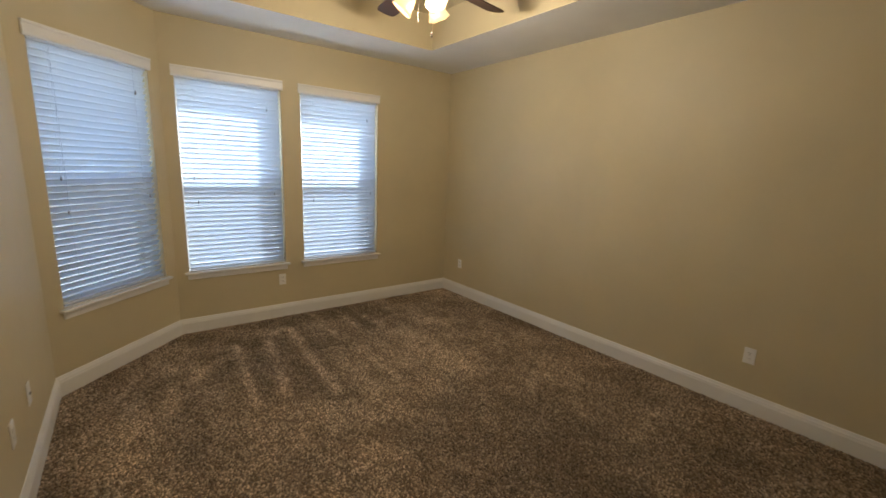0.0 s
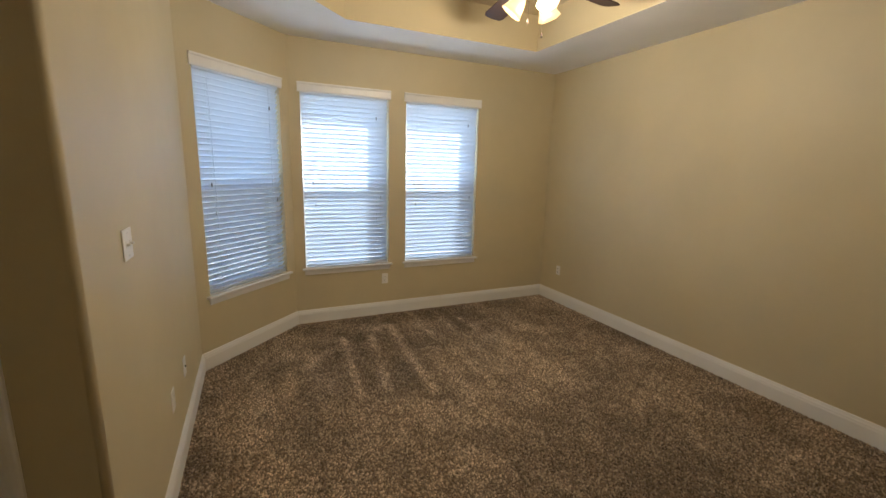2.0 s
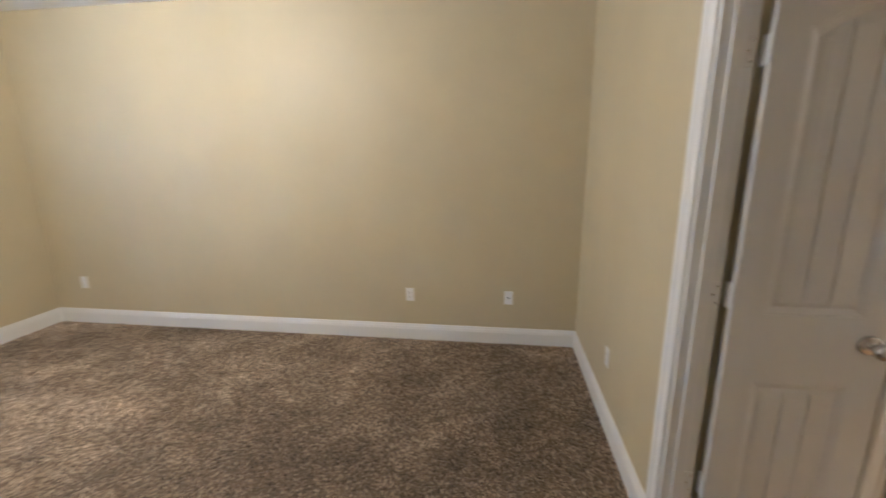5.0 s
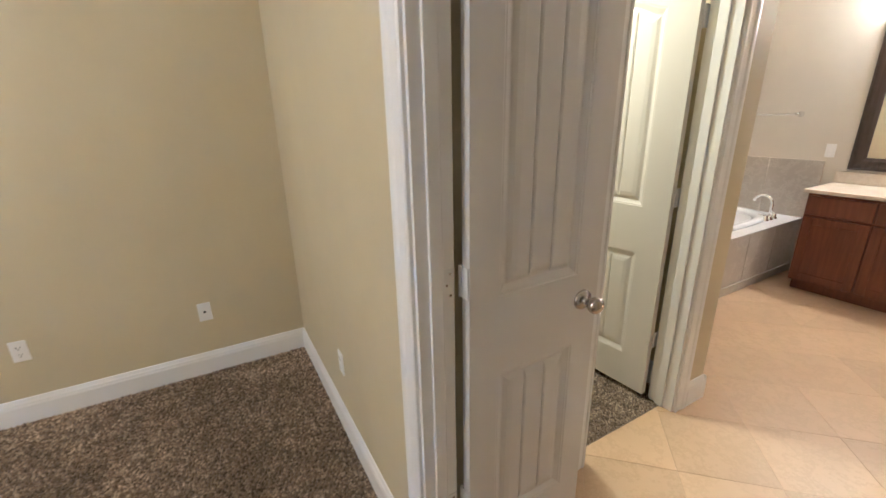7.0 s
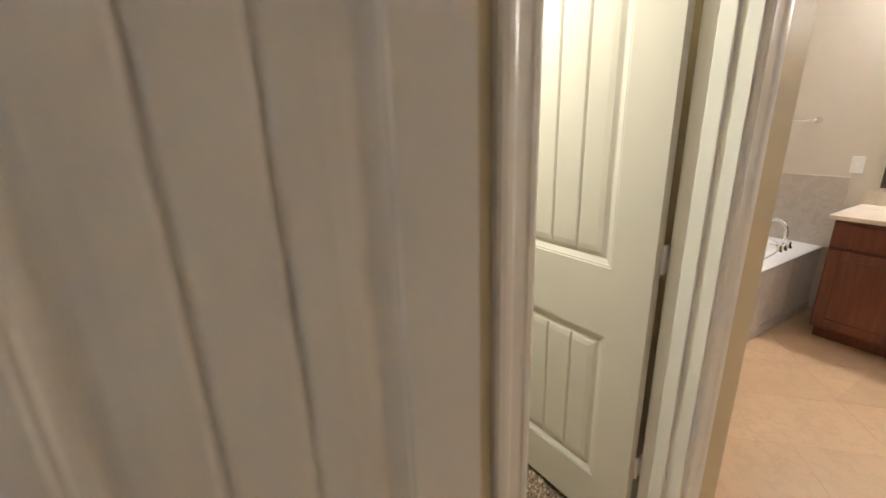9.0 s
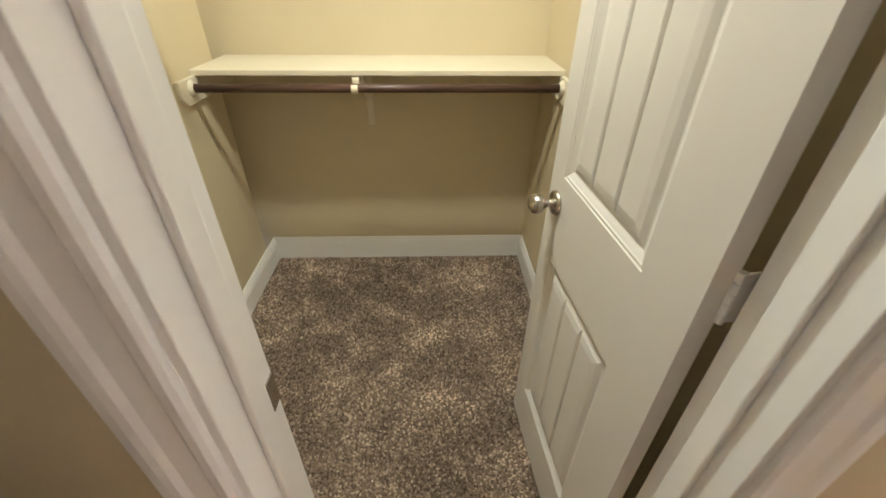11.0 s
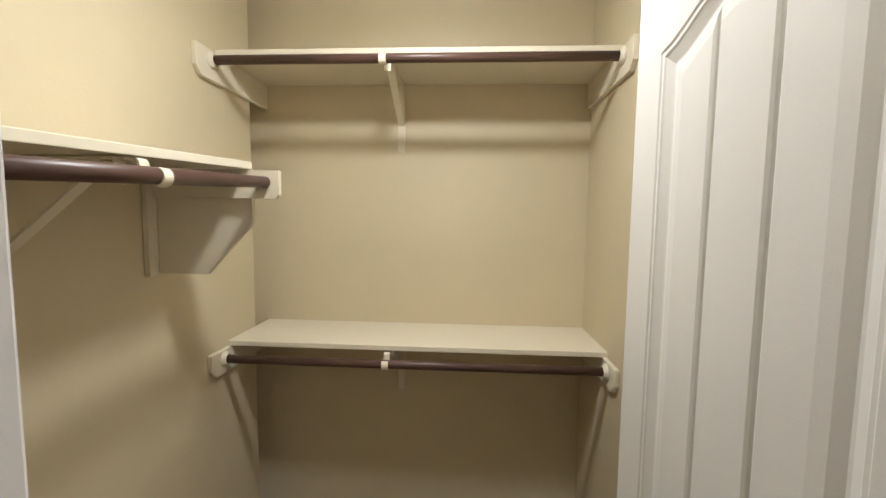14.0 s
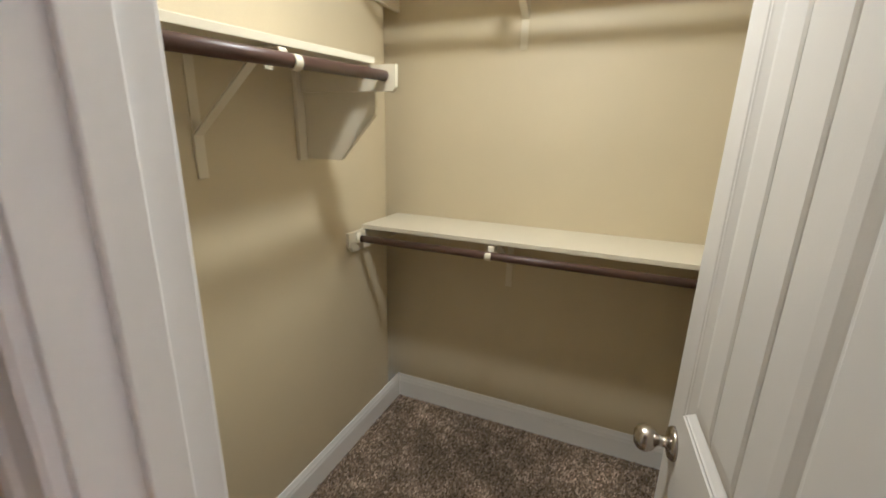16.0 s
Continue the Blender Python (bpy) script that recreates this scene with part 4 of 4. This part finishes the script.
# ---- carpet pile ----
def nap_at(x, y, seed, lines, fine, lie):
    """How the pile lies: brushed patches, and vacuum tracks and broad zones of painted light and dimness as soft lines
    (x0, y0, x1, y1, width, strength).
    """
    rng = np.random.RandomState(seed)
    f = np.zeros_like(x)
    for octave, amp in ((1.4, 0.5 / fine), (3.1, 0.6), (6.5, 0.5 * fine), (14.0, 0.35 * fine), (30.0, 0.3 * fine)):
        for _ in range(5):
            a, ph = rng.uniform(0, math.tau), rng.uniform(0, math.tau, 2)
            kx, ky = octave * math.cos(a), octave * math.sin(a)
            f += amp / 5 * 1.6 * np.sin(kx * x * 2.2 + ky * y * 2.2 + ph[0] + 1.3 * np.sin(ky * x * 1.7 - kx * y * 1.7 + ph[1]))
    f = lie + 0.30 * f
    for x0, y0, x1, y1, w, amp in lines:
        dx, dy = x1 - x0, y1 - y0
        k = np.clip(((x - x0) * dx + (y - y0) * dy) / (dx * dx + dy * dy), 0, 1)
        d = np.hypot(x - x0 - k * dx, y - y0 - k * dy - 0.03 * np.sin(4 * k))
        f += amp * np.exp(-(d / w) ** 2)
        if w < 0.1:
            f -= 0.35 * amp * np.exp(-((d - 0.10) / 0.05) ** 2)
    return np.clip(f, 0, 1)


def carpet_pile(x0, x1, y0, y1, pitch, seed, label, keep, lines=(), fine=1.0, lie=0.42):
    rng = np.random.RandomState(seed)
    gx, gy = np.meshgrid(np.arange(x0, x1, pitch), np.arange(y0, y1, pitch))
    x, y = gx.ravel() + rng.uniform(-0.45, 0.45, gx.size) * pitch, gy.ravel() + rng.uniform(-0.45, 0.45, gx.size) * pitch
    ok = keep(x, y)
    x, y = x[ok], y[ok]
    n = len(x)
    nap = nap_at(x, y, seed, lines, fine, lie)
    r, h = pitch * rng.uniform(0.5, 0.85, n), rng.uniform(0.007, 0.013, n)
    a = rng.uniform(0, math.tau, n)
    lean, to = rng.uniform(0.0, 0.009, n), rng.uniform(0, math.tau, n)
    co = np.zeros((n, 4, 3), np.float32)
    for k in range(3):
        co[:, k, 0], co[:, k, 1] = x + r * np.cos(a + k * math.tau / 3), y + r * np.sin(a + k * math.tau / 3)
        co[:, k, 2] = 0.001
    co[:, 3, 0], co[:, 3, 1], co[:, 3, 2] = x + lean * np.cos(to), y + lean * np.sin(to), h
    base = (np.arange(n) * 4)[:, None, None]
    tri = (base + np.array([[0, 1, 3], [1, 2, 3], [2, 0, 3]])[None]).astype(np.int32)
    me = bpy.data.meshes.new("carpet_pile")
    me.vertices.add(n * 4)
    me.vertices.foreach_set("co", co.ravel())
    me.loops.add(n * 9)
    me.loops.foreach_set("vertex_index", tri.ravel())
    me.polygons.add(n * 3)
    me.polygons.foreach_set("loop_start", (np.arange(n * 3) * 3).astype(np.int32))
    me.update(calc_edges=True)
    at = me.attributes.new("nap", "FLOAT", "POINT")
    at.data.foreach_set("value", np.repeat(nap, 4).astype(np.float32))
    me.materials.append(M_tuft)
    tagged(new("carpet_pile", me), label, "carpet", "", "stuff")


TRACKS_AND_LIGHT = [(-2.68, 4.31, -2.75, 3.28, 0.032, 0.62), (-2.42, 4.26, -2.54, 3.30, 0.032, 0.62), (-2.17, 4.45, -2.25, 3.16, 0.032, 0.65),
          (-1.855, 4.74, -1.87, 4.0, 0.022, 0.45), (-1.57, 4.68, -1.59, 4.2, 0.022, 0.5), (-1.40, 4.42, -1.37, 4.11, 0.022, 0.5),
          (-1.07, 4.50, -1.08, 4.2, 0.022, 0.4), (-1.78, 3.69, -1.79, 2.97, 0.022, 0.35), (-2.80, 4.09, -3.07, 3.86, 0.05, 0.45),
          (-2.20, 4.46, -2.30, 4.44, 0.09, 0.4), (-3.17, 3.85, -3.2, 3.5, 0.06, 0.4),
          # Broad brushed zones, with the brightness towards the windows painted into the nap
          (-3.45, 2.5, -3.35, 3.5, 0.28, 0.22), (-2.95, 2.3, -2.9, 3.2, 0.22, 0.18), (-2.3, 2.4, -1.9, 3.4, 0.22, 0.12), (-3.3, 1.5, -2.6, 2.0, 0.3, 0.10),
          # Negative strengths darken; the last two paint the dim look facing away from windows
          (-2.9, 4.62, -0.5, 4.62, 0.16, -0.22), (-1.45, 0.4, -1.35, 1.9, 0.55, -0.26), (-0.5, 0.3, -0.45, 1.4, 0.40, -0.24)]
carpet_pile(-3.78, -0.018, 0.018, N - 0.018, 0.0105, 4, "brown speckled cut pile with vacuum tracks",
            lambda x, y: (y - x < BL[1] - BL[0] - 0.03), TRACKS_AND_LIGHT, 1.0, 0.55)
carpet_pile(-1.615, CX1 - 0.018, CS + 0.018, CN - 0.018, 0.009, 9, "brown speckled closet cut pile",
            lambda x, y: (x > CX0) | ((y < CD0 - 0.02) & (y > CD1 + 0.02)), [(-0.12, -0.55, -0.45, -0.95, 0.022, 0.5), (-0.02, -0.80, -0.22, -1.0, 0.02, 0.5), (-0.55, -0.45, -0.30, -0.95, 0.02, 0.45), (-0.28, -0.40, -0.62, -0.75, 0.02, 0.45),
             (0.0, -0.35, -0.12, -0.80, 0.022, 0.5), (-0.75, -0.9, -0.95, -1.2, 0.05, 0.35), (-0.5, -1.1, -0.9, -0.8, 0.045, 0.3)], 1.5, 0.36)
